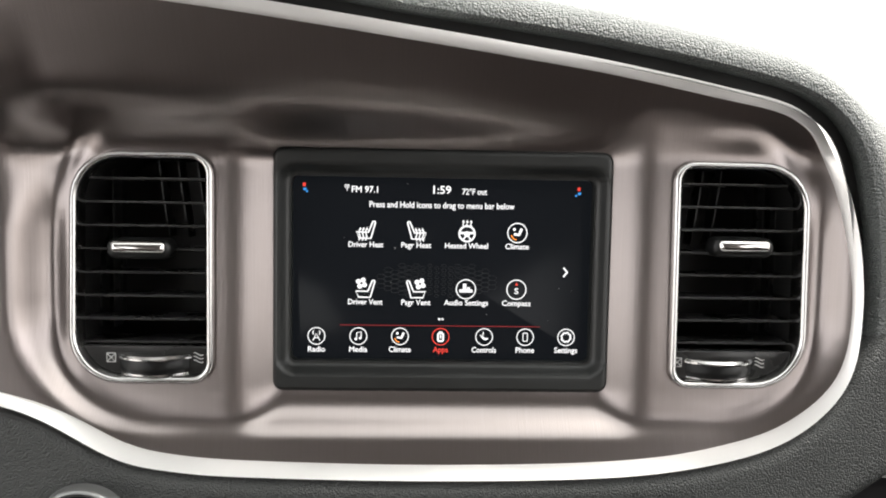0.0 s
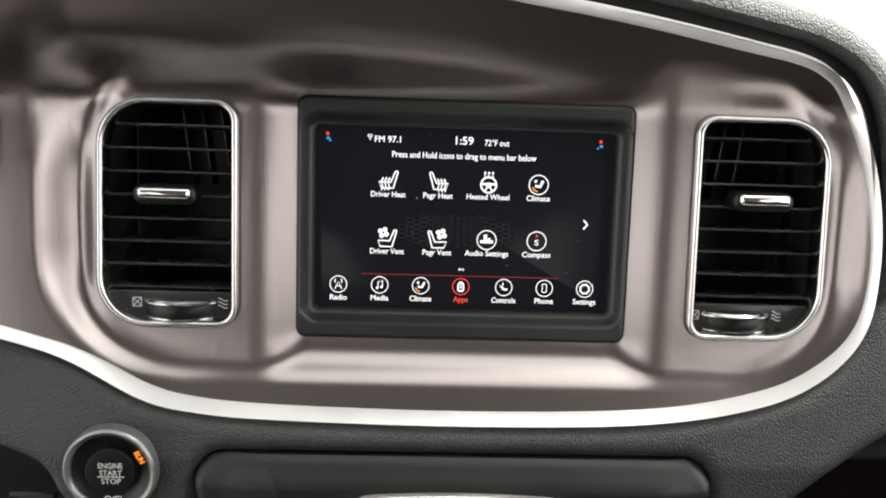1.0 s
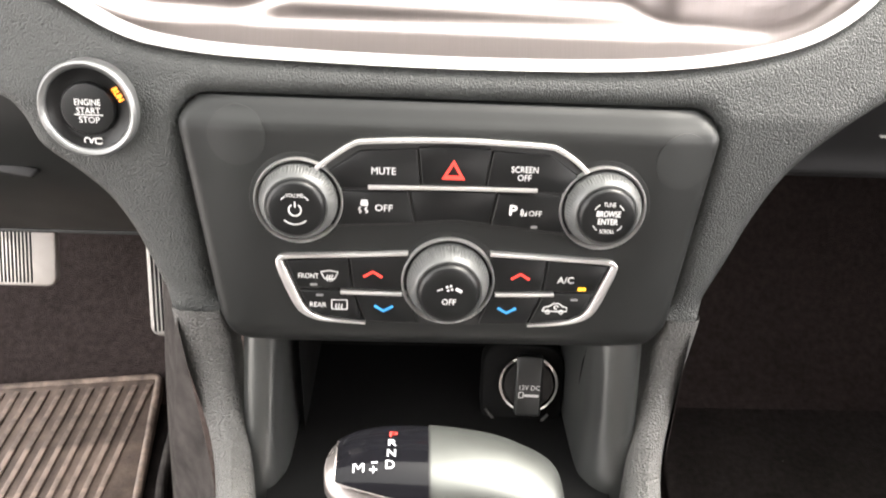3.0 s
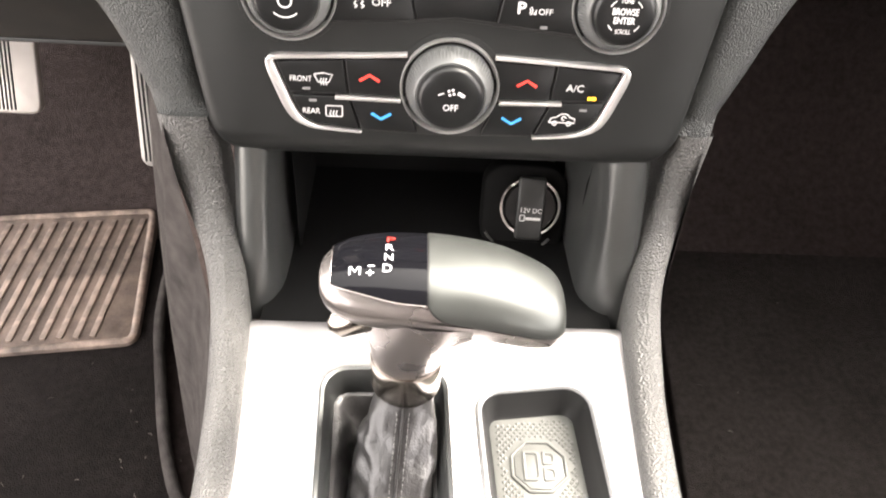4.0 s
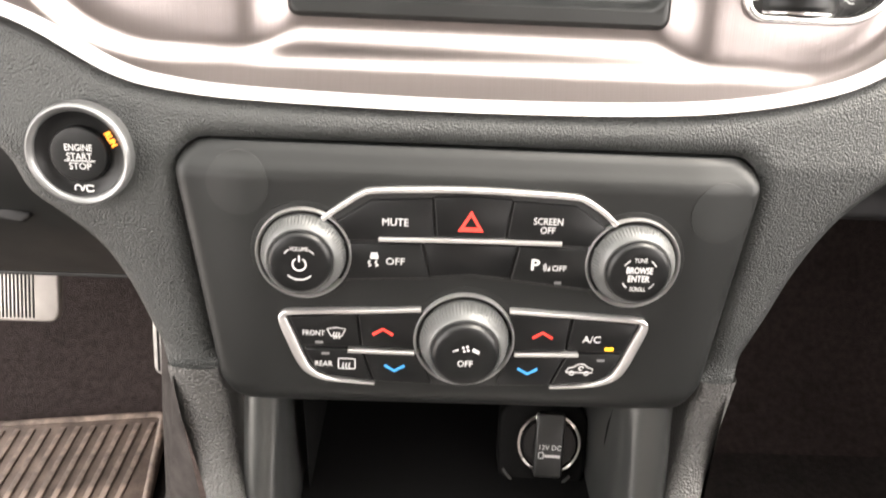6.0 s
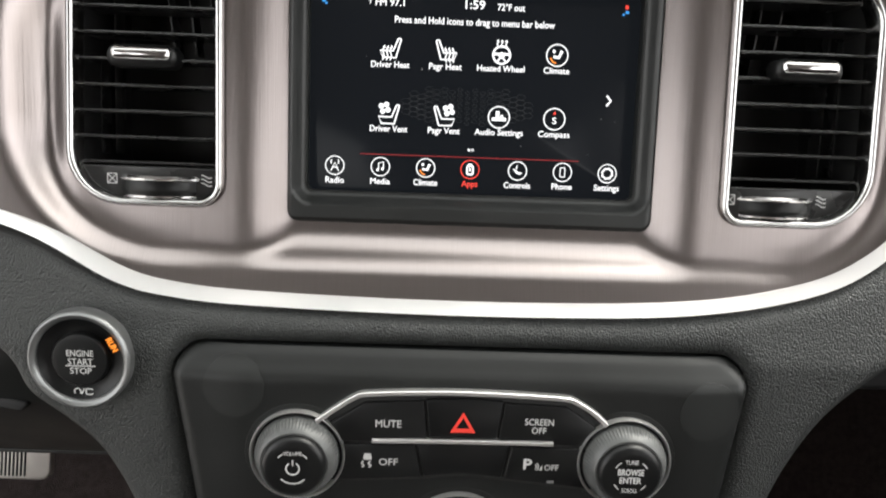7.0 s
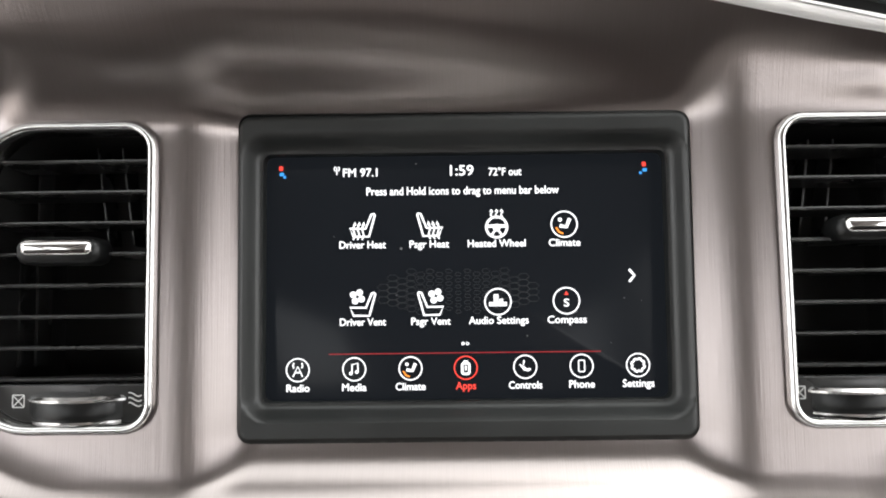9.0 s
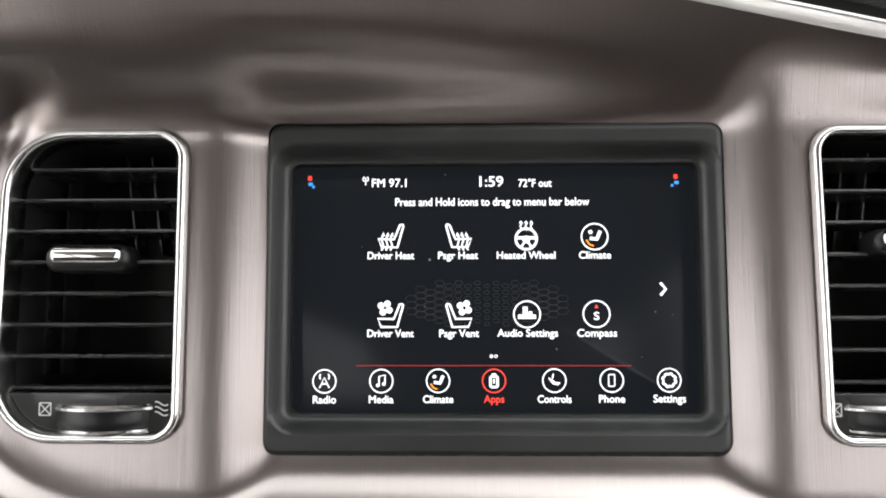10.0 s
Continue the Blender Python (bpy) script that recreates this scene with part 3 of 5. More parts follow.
def small(b, cx, cy, k=0.87):
    """The signs of the menu bar are smaller than those above."""
    return moved(b, Matrix.Translation((cx, cy, 0)) @ Matrix.Diagonal((k, k, 1, 1)) @ Matrix.Translation((-cx, -cy, 0)))


def seat(cx, cy, flip):
    """A seat seen from the side."""
    pts = [(-0.0048, -0.0010), (-0.0035, -0.0041), (0.0026, -0.0042), (0.0049, 0.0041), (0.0046, 0.0046), (0.0036, 0.0045), (0.0013, -0.0011)]
    return ribbons([[(cx + flip * x, cy + y) for x, y in pts]], 0.0008, INK, True)


def flames(cx, cy, flip):
    out = []
    for k in range(3):
        x0 = cx + flip * (-0.0031 + 0.0017 * k)
        y0 = cy - 0.0050
        out.append([(x0 + flip * (0.0008 * t + 0.0005 * math.sin(t * 6)), y0 + 0.0058 * t) for t in np.linspace(0, 1, 9)])
    tips = [[(p[-1][0] - 0.0007, p[-1][1] - 0.0003), (p[-1][0] + 0.0007, p[-1][1] - 0.0003), (p[-1][0] + flip * 0.0002, p[-1][1] + 0.0013)] for p in out]
    return joined(ribbons(out, 0.0006, INK), flat(tips, INK))


def fan(cx, cy):
    return flat([circle(0.00128, 14, cx + 0.0018 * math.cos(a), cy + 0.0018 * math.sin(a)) for a in np.radians((62, 152, 242, 332))], INK)


def air_sign(cx, cy):
    """The seat and air direction sign."""
    return joined(flat([circle(0.0008, 10, cx - 0.0016, cy + 0.0018)], INK), ribbons([[(cx - 0.0018, cy - 0.0006), (cx + 0.0008, cy - 0.0010), (cx + 0.0022, cy + 0.0022)]], 0.0014, INK))


CAP = 0.0028
for words, cx, cy, w in (("Driver Heat", -0.0389, 0.0127, 0.0178), ("Psgr Heat", -0.0131, 0.0127, 0.0152), ("Heated Wheel", 0.0129, 0.0127, 0.0222), ("Climate", 0.0391, 0.0127, 0.0121),
                         ("Driver Vent", -0.0389, -0.0170, 0.0176), ("Psgr Vent", -0.0128, -0.0170, 0.0150), ("Audio Settings", 0.0132, -0.0169, 0.0228), ("Compass", 0.0394, -0.0169, 0.0149),
                         ("Radio", -0.0638, -0.0419, 0.0087), ("Media", -0.0423, -0.0418, 0.0092), ("Climate", -0.0208, -0.0417, 0.0113),
                         ("Controls", 0.0230, -0.0416, 0.0126), ("Phone", 0.0445, -0.0415, 0.0096), ("Settings", 0.0660, -0.0414, 0.0120)):
    mark("caption", lettering(words, cx, cy, w, CAP, INK, 0.018), LIT)
mark("caption", lettering("Apps", 0.0003, -0.0416, 0.0076, CAP, INK, 0.018), LITRED, "red lit menu caption")
mark("status_text", joined(lettering("FM 97.1", -0.0397, 0.0409, 0.0133, 0.0032, INK, 0.016), ribbons([arc(0.0010, -60, 60, -0.0488, 0.0424), arc(0.0010, 120, 240, -0.0488, 0.0424), [(-0.0488, 0.0430), (-0.0488, 0.0400)]], 0.0004, INK)), LIT)
mark("clock_text", lettering("1:59", -0.0002, 0.0413, 0.0090, 0.0040, INK, 0.016), LIT)
mark("temperature_text", lettering("72°F out", 0.0166, 0.0406, 0.0127, 0.0030, INK, 0.016), LIT)
mark("hint_text", lettering("Press and Hold icons to drag to menu bar below", 0.0, 0.0334, 0.0745, 0.0031, INK, 0.016), LIT)
mark("seat_heat_icon", joined(seat(-0.0390, 0.0200, 1), flames(-0.0395, 0.0196, 1)), LIT)
mark("seat_heat_icon", joined(seat(-0.0128, 0.0200, -1), flames(-0.0123, 0.0196, -1)), LIT)
mark("seat_vent_icon", joined(seat(-0.0390, -0.0105, 1), fan(-0.0410, -0.0074)), LIT)
mark("seat_vent_icon", joined(seat(-0.0128, -0.0105, -1), fan(-0.0108, -0.0074)), LIT)
mark("wheel_icon", joined(ribbons([circle(0.0040, 32, 0.0130, 0.0189)], 0.0009, INK, True), flat([circle(0.0015, 12, 0.0130, 0.0187)], INK * 1.1), ribbons([[(0.0094, 0.0193), (0.0166, 0.0193)]], 0.0012, INK * 1.2), ribbons([[(0.0112, 0.0160), (0.0130, 0.0186), (0.0148, 0.0160)]], 0.0009, INK * 1.3),
                          ribbons([[(0.0130 + dx + 0.0003 * math.sin(9 * t), 0.0222 + 0.0030 * t) for t in np.linspace(0, 1, 8)] for dx in (-0.002, 0, 0.002)], 0.0005, INK),
                          flat([[(0.0130 + dx - 0.0008, 0.0249), (0.0130 + dx + 0.0008, 0.0249), (0.0130 + dx, 0.0260)] for dx in (-0.002, 0, 0.002)], INK)), LIT)
for cx, cy, k in ((0.0391, 0.0197, 1.0), (-0.0208, -0.0349, 0.87)):
    mark("climate_icon", small(joined(ringed(cx, cy), air_sign(cx, cy)), cx, cy, k), LIT)
    mark("air_arrow", small(ribbons([[(cx - 0.0032, cy - 0.0012), (cx - 0.0020, cy - 0.0030), (cx - 0.0004, cy - 0.0036)]], 0.0007, INK), cx, cy, k), LITORANGE, "small orange air arrow")
mark("audio_icon", joined(ringed(0.0130, -0.0099), flat([[(0.0096, -0.0116), (0.0164, -0.0116), (0.0164, -0.0100), (0.0096, -0.0100)], [(0.0114, -0.0100), (0.0132, -0.0100), (0.0132, -0.0070), (0.0114, -0.0070)], [(0.0136, -0.0100), (0.0150, -0.0100), (0.0150, -0.0088), (0.0136, -0.0088)]], INK)), LIT)
mark("compass_icon", joined(ringed(0.0393, -0.0098), lettering("S", 0.0393, -0.0105, 0.0020, 0.0029, INK, 0.016)), LIT)
mark("compass_needle", flat([[(0.0385, -0.0076), (0.0401, -0.0076), (0.0393, -0.0060)]], INK), LITRED)
mark("next_arrow", ribbons([[(0.0636, 0.0020), (0.0656, -0.0004), (0.0636, -0.0028)]], 0.0010, INK), LIT)
mark("page_dots", joined(flat([circle(0.00065, 12, -0.0006, -0.0257)], INK), ribbons([circle(0.0005, 12, 0.0011, -0.0257)], 0.0003, INK, True)), LIT)
mark("menu_line", ribbons([[(-0.052, -0.0292), (0.0, -0.0292), (0.052, -0.0292)]], 0.0004, INK), LITDIM, "thin red line over the menu bar")
mark("radio_icon", small(joined(ringed(-0.0639, -0.0351), ribbons([[(-0.0660, -0.0380), (-0.0639, -0.0335), (-0.0618, -0.0380)], [(-0.0650, -0.0362), (-0.0628, -0.0362)], arc(0.0016, -45, 45, -0.0634, -0.0331, 8), arc(0.0016, 135, 225, -0.0644, -0.0331, 8)], 0.0006, INK)), -0.0639, -0.0351), LIT)
mark("media_icon", small(joined(ringed(-0.0423, -0.0350), ribbons([[(-0.0433, -0.0366), (-0.0433, -0.0330), (-0.0407, -0.0324), (-0.0407, -0.0360)]], 0.0006, INK), flat([circle(0.0008, 10, -0.0438, -0.0368), circle(0.0008, 10, -0.0412, -0.0362)], INK)), -0.0423, -0.0350), LIT)
mark("apps_ring", small(ringed(0.0003, -0.0349), 0.0003, -0.0349), LITRED, "red ring round the chosen icon")
mark("apps_icon", joined(ribbons([rrect(0.0027, 0.0040, 0.0007, 0.0003, -0.0352)], 0.0009, INK, True), flat([rrect(0.0018, 0.0007, 0.0002, 0.0003, -0.0325), rrect(0.0007, 0.0018, 0.0002, 0.0003, -0.0350)], INK)), LIT)
mark("controls_icon", small(joined(ringed(0.0230, -0.0348), ribbons([[(0.0206 + 0.0009 * k, -0.0336 - 0.0006 * k), (0.0226 + 0.0009 * k, -0.0362 - 0.0002 * k), (0.0246 + 0.0004 * k, -0.0356)] for k in range(3)] + [[(0.0226, -0.0318), (0.0222, -0.0340)]], 0.0006, INK)), 0.0230, -0.0348), LIT)
mark("phone_icon", small(joined(ringed(0.0445, -0.0347), ribbons([rrect(0.0026, 0.0050, 0.0005, 0.0445, -0.0347)], 0.0005, INK, True)), 0.0445, -0.0347), LIT)
gear = [(0.0660 + (0.0030 if (k // 2) % 2 else 0.0025) * math.cos(k * math.pi / 16), -0.0346 + (0.0030 if (k // 2) % 2 else 0.0025) * math.sin(k * math.pi / 16)) for k in range(32)]
mark("settings_icon", small(joined(ringed(0.0660, -0.0346), ribbons([gear], 0.0009, INK, True)), 0.0660, -0.0346), LIT)
for s in (-1, 1):
    mark("corner_sign", flat([rrect(0.0015, 0.0018, 0.0003, s * 0.0705, 0.0428)], INK), LITRED)
    mark("corner_sign", flat([rrect(0.0017, 0.0013, 0.0003, s * 0.0705 + 0.0003, 0.0405), rrect(0.0010, 0.0010, 0.0002, s * 0.0705 + 0.0014 * -s, 0.0394)], INK), LITBLUE)
hexes = []
for i in range(-9, 10):
    for j in range(-4, 5):
        fade = math.hypot(i / 9, j / 4)
        if fade < 1:
            s = 0.55 + 0.6 * abs(i) / 9
            cx, cy = -0.0022 + 0.0036 * i, -0.0063 + 0.0024 * j + (0.0012 if i % 2 else 0)
            hexes.append([(cx + 0.0022 * s * math.cos(a), cy + 0.0013 * s * math.sin(a)) for a in np.radians(np.arange(0, 360, 60))])
mark("backdrop_pattern", ribbons(hexes, 0.00016, INK * 0.5, True), LITSOFT, "faint honeycomb pattern of the menu background")
for x, y, r in ((-0.0240, 0.0110, 0.0005), (0.0615, -0.0090, 0.0003), (0.0240, -0.0230, 0.0003), (-0.0260, -0.0070, 0.0002), (-0.0180, 0.0440, 0.0003), (0.0680, -0.0100, 0.0002), (-0.0500, 0.0160, 0.0002), (0.0560, -0.0260, 0.0002)):
    mark("dust_speck", flat([circle(r, 8, x, y)], INK * 0.7), GREYPRINT)


# ---- air vents ----
def air_vent(outline, side):
    m = FACE
    v = thing("air_vent", m, "black slatted dashboard air vent in a chrome ring", "air vent", "dashboard air vents")
    part("ring", frame_ring(outline, offset(outline, -0.0034), 0.010, 0.0226, 0.0014), CHROME, v, "polished chrome ring")
    hole = offset(outline, -0.0030)
    deep = [[(x, y, n) for x, y in hole] for n in (0.0185, -0.050)]
    b = sheet(deep, closed_j=True)
    b.verts.ensure_lookup_table()
    b.faces.new([b.verts[len(hole) + j] for j in range(len(hole))])
    part("housing", b, VENTBLACK, v)
    lo, hi = hole.min(0), hole.max(0)
    cx = 0.5 * (lo[0] + hi[0])
    up = 0.0022 if side > 0 else 0.0
    for k in range(8):
        y = 0.0443 - 0.01155 * k + up
        # the blade ends follow the rounded opening
        xs = [x for x in np.linspace(lo[0], hi[0], 160) if signed(hole, np.array([x]), np.array([y]))[0][0] < -0.0002]
        x0, x1 = xs[0], xs[-1]
        sec = [(0.0122, 0.0006), (0.0130, 0.0004), (0.0132, -0.0002), (0.0126, -0.0008), (-0.008, -0.0012), (-0.008, 0.0002)]
        part("slat", sheet([[(x, y + dy, n) for n, dy in sec] for x in (x0, x1)], closed_j=True, cap=True), SLAT, v)
    for k in range(5):
        x = cx + side * (0.031, 0.024, -0.002, -0.012, -0.022)[k]
        lean = 0 if k < 2 else -side * 0.14
        high = 0.086 if k < 2 else 0.040
        mid = 0.0095 if k < 2 else 0.034
        part("vane", moved(box(0.0009, high, 0.012, bevel=0.0003), Matrix.Translation((x, mid, -0.016)) @ Matrix.Rotation(lean, 4, "Z")), SLAT, v)
    ty = 0.0107 + 2.2 * up
    tab = part("tab", prism(rrect(0.0310, 0.0100, 0.0046, cx + 0.001 * side, ty - 0.0004), 0.010, 0.0225, 0.003), BUTTON, v, "black direction tab")
    part("inlay", prism(rrect(0.0262, 0.0062, 0.0024, cx + 0.001 * side, ty + 0.0006), 0.020, 0.0240, 0.0022), BRIGHT, tab, "chrome inlay")
    lower = np.array([p for p in offset(hole, -0.0004) if p[1] < -0.0385])
    y_in = -0.0382
    lower = np.vstack([lower, [(hi[0] - 0.0004, y_in), (lo[0] + 0.0004, y_in)]])
    ang = np.arctan2(lower[:, 1] + 0.046, lower[:, 0] - cx)
    lower = lower[np.argsort(ang)]
    part("lower_panel", prism(lower, 0.006, 0.0150, 0.0006), SLAT, v)
    wx = cx + (0.0045 if side < 0 else -0.0070)
    at = Matrix.Translation((wx, -0.0458, 0.0030)) @ Matrix.Rotation(radians(-90), 4, "X")
    wheel = moved(lathe([(0.0170, -0.0062), (0.0195, -0.0055), (0.0206, -0.0040), (0.0208, -0.0024), (0.0208, 0.0014), (0.0203, 0.0026), (0.0180, 0.0034), (0.002, 0.0036)], 120, 0.00022, 60, (3, 4)), at)
    w = part("thumbwheel", wheel, BUTTON, v, "ridged black thumbwheel")
    part("wheel_rim", moved(lathe([(0.0208, 0.0012), (0.0216, 0.0018), (0.0217, 0.0026), (0.0206, 0.0037), (0.0175, 0.0040)], 96), at), CHROME, w, "chrome upper rim")
    part("wheel_rim", moved(lathe([(0.0190, -0.0066), (0.0203, -0.0060), (0.0204, -0.0052), (0.0196, -0.0047)], 96), at), CHROME, w, "thin chrome lower rim")
    sx = wx - 0.0212
    part("closed_mark", ribbons([rrect(0.0042, 0.0044, 0.0001, sx, -0.0440, 1), [(sx - 0.002, -0.042), (sx, -0.044), (sx + 0.002, -0.046)], [(sx - 0.002, -0.046), (sx, -0.044), (sx + 0.002, -0.042)]][1:], 0.0004, 0.0153), WHITE, v)
    part("closed_mark", ribbons([rrect(0.0042, 0.0044, 0.0001, sx, -0.0440, 1)], 0.0004, 0.0153, True), WHITE, v)
    ox = wx + 0.0210
    part("open_mark", ribbons([[(ox + 0.0030 * t, -0.0420 - 0.0018 * k - 0.0007 * math.sin(t * 3)) for t in np.linspace(-0.7, 0.9, 8)] for k in range(3)], 0.00045, 0.0153), WHITE, v)
    return v


air_vent(VENT_L, -1)
air_vent(VENT_R, 1)

# ---- lower surround, start button, control panel ----
TO_STACK = STACK.inverted() @ FACE
rim_low = [TO_STACK @ Vector(p) for p in RIM if p[1] < -0.02 and p[0] < 0.2045 or p[0] < -0.2 and p[1] < 0]
rim_low = [(p.x, p.y) for p in rim_low]
left_low = [(-0.138, -0.0535), (-0.1455, -0.0385), (-0.1555, -0.0128), (-0.1665, 0.006), (-0.180, 0.0197), (-0.194, 0.032), (-0.2005, 0.047), (-0.212, 0.056), (-0.25, 0.066), (-0.34, 0.078)]
right_low = [(0.34, 0.13), (0.26, 0.097), (0.206, 0.066), (0.182, 0.048), (0.165, 0.029), (0.152, 0.002), (0.143, -0.022), (0.1300, -0.0535)]
OUTER = np.vstack([spline(right_low, 6), spline(left_low, 6), [(-0.34, 0.128)], rim_low, [(0.225, 0.155), (0.34, 0.19)]])
PANEL = rpoly([(0.1268, 0.0585, 0.013), (-0.1300, 0.0585, 0.013), (-0.1145, -0.0520, 0.004), (-0.1060, -0.0710, 0.014), (0.1040, -0.0710, 0.014), (0.1135, -0.0520, 0.004)], 6)


def surround_height(x, y, d):
    base = -0.007 - 0.22 * np.maximum(y - 0.056, 0)
    roll = 0.0045 * np.maximum(1 - d / 0.007, 0) ** 2
    wide = 0.004 * np.maximum(1 - d / 0.022, 0) ** 2 * smooth((0.05 - y) / 0.05)
    return base - (roll + wide) * smooth((y + 0.0540) / 0.014)


surround = thing("center_stack_surround", STACK, "black pebble-grained dashboard surround with curved legs", "dashboard")
hole_panel = np.array([p for p in offset(PANEL, 0.0010)])
hole_panel[:, 1] = np.where(hole_panel[:, 1] < -0.0545, -0.09, hole_panel[:, 1])
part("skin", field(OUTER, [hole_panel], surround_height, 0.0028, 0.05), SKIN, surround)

roll = []
for (u, v, n), (ou, ov) in zip(RIM[:8 * 11], RIM_OUT[:8 * 11]):
    ring = []
    for a in np.radians(np.linspace(-30, 210, 9)):
        ring.append(tuple(TO_STACK @ Vector((u + ou * (0.0042 + 0.0034 * math.cos(a)), v + ov * (0.0042 + 0.0034 * math.cos(a)), n - 0.0050 + 0.0034 * math.sin(a)))))
    roll.append(ring)
part("edge_roll", sheet(roll), SMOOTHBLACK, surround, "smooth dark rolled edge under the chrome strip")

start = thing("start_button", STACK @ Matrix.Translation((-0.1672, 0.0515, -0.0052)), "round black engine start button in satin silver ring", "button")
part("ring", lathe([(0.0222, -0.004), (0.0222, 0.0022), (0.0216, 0.0036), (0.0208, 0.0042), (0.0198, 0.0038), (0.0186, 0.0024), (0.0183, -0.002)], 72), RING, start, "satin silver ring")
part("well", lathe([(0.0184, 0.0018), (0.0158, 0.0000), (0.0135, -0.0006), (0.0001, -0.0006)], 64), BUTTON, start)
part("cap", lathe([(0.0122, -0.001), (0.0122, 0.0016), (0.0115, 0.0026), (0.0095, 0.0029), (0.0001, 0.0027)], 64), BUTTON, start)
for words, y, w in (("ENGINE", 0.0034, 0.0114), ("START", -0.0004, 0.0105), ("STOP", -0.0046, 0.0092)):
    part("legend", lettering(words, 0.0006, y, w, 0.0028, 0.0031), WHITE, start)
part("legend_line", ribbons([[(-0.0058, -0.0024), (0.0070, -0.0024)]], 0.0005, 0.0031), WHITE, start)
part("mode_signs", joined(ribbons([arc(0.0014, -40, 220, -0.0020, -0.0148, 12), [(-0.0004, -0.0160), (0.0010, -0.0134)], rrect(0.0028, 0.0026, 0.0006, 0.0030, -0.0148)], 0.0006, 0.0017)), WHITE, start)
part("indicator", moved(lettering("RUN", 0, 0, 0.0062, 0.0027, 0, 0.05), Matrix.Translation((0.0137, 0.0068, 0.0008)) @ Matrix.Rotation(radians(-62), 4, "Z")), LITORANGE, start, "orange lit ignition indicator")


def panel_height(x, y, d):
    top = 0.0070 * smooth((y - 0.0450) / 0.0125)
    low = 0.0120 * np.maximum((-0.054 - y) / 0.017, 0) ** 2
    side = 0.0030 * smooth((np.abs(x) - 0.095) / 0.03)
    roll = 0.0030 * np.maximum(1 - d / 0.004, 0) ** 2
    return 0.0005 - top - low - side - roll


panel = thing("control_panel", STACK, "matt black audio and climate control panel with chrome accents", "control panel")
part("body", field(PANEL, [], panel_height, 0.0020, 0.03), PANELBLACK, panel)

for x, y in ((-0.1010, 0.0420), (0.1080, 0.0360)):
    part("round_mark", field(circle(0.0135, 40, x, y), [], lambda px, py, d: panel_height(px, py, 1.0) + 0.0003, 0.0015, 0.001), PANELMARK, panel, "faint pale round mark")

AUDIO = rpoly([(0.0620, 0.0290, 0.002), (0.0455, 0.0415, 0.004), (0.0, 0.0440, 0.2), (-0.0455, 0.0415, 0.004), (-0.0650, 0.0275, 0.002), (-0.0690, -0.0010, 0.002), (-0.020, 0.0015, 0.01), (0.0, 0.0035, 0.05), (0.020, 0.0015, 0.01), (0.0640, -0.0030, 0.002)], 5)
part("audio_recess", prism(AUDIO, -0.004, 0.0014, 0.0003), VENTBLACK, panel)


def bar(points, w, n0, n1, name, label="satin chrome accent strip", mate=None):
    """A slim raised strip along a line."""
    p = spline(points, 8)
    t = np.gradient(p, axis=0)
    t /= np.linalg.norm(t, axis=1)[:, None]
    w = np.interp(np.linspace(0, 1, len(p)), np.linspace(0, 1, len(w)), w)[:, None] if isinstance(w, tuple) else w
    o = np.stack([-t[:, 1], t[:, 0]], 1) * w * 0.5
    sec = [(1, n0), (1, n1 - 0.0004), (0.7, n1), (-0.7, n1), (-1, n1 - 0.0004), (-1, n0)]
    return part(name, sheet([[(*(q + k * w_), n) for k, n in sec] for q, w_ in zip(p, o)], closed_j=True, cap=True), mate or ACCENT, panel, label)


bar([(-0.0645, 0.0288), (-0.0560, 0.0352), (-0.0480, 0.0405), (-0.0420, 0.0422), (-0.02, 0.0434), (0.0, 0.0438), (0.02, 0.0434), (0.0420, 0.0424), (0.0480, 0.0408), (0.0560, 0.0358), (0.0620, 0.0305)], 0.0021, 0.0, 0.0042, "accent_strip")
bar([(-0.0404, 0.0206), (0.0, 0.0212), (0.0390, 0.0213)], 0.0018, 0.0, 0.0046, "accent_strip")


def button(corners, n=0.0030, label=""):
    return part("button", prism(rpoly([(x, y, 0.0007) for x, y in corners], 3), 0.0, n, 0.0005), BUTTON, panel, label)


button([(-0.0180, 0.0395), (-0.0440, 0.0380), (-0.0600, 0.0270), (-0.0590, 0.0195), (-0.0160, 0.0200)])
button([(0.0165, 0.0402), (0.0, 0.0412), (-0.0172, 0.0402), (-0.0152, 0.0226), (0.0140, 0.0226)], 0.0034)
button([(0.0440, 0.0384), (0.0172, 0.0395), (0.0148, 0.0202), (0.0560, 0.0200), (0.0575, 0.0290)])
button([(-0.0218, 0.0186), (-0.0590, 0.0180), (-0.0640, 0.0005), (-0.0182, 0.0030)])
button([(0.0200, 0.0192), (-0.0208, 0.0190), (-0.0172, 0.0032), (0.0, 0.0048), (0.0172, 0.0034)], 0.0024)
button([(0.0575, 0.0184), (0.0210, 0.0190), (0.0182, 0.0032), (0.0590, -0.0010)])


def print_(name, shape, mate=WHITE, label=""):
    return part(name, shape, mate, panel, label)


TOPN = 0.0032
print_("legend", lettering("MUTE", -0.0333, 0.0286, 0.0112, 0.0034, TOPN))
print_("legend", lettering("SCREEN", 0.0324, 0.0312, 0.0126, 0.0030, TOPN))
print_("legend", lettering("OFF", 0.0325, 0.0272, 0.0064, 0.0030, TOPN))
tri = [np.array([(0.0, 0.0055), (-0.0056, -0.0042), (0.0056, -0.0042)]) * k + (-0.0009, 0.0296) for k in (1.0, 0.52)]
b = bmesh.new()
o_, i_ = [[b.verts.new((*p, 0.0036)) for p in t] for t in tri]
for k in range(3):
    b.faces.new((o_[k], o_[(k + 1) % 3], i_[(k + 1) % 3], i_[k]))
print_("hazard_sign", b, REDPRINT, "red hazard triangle")
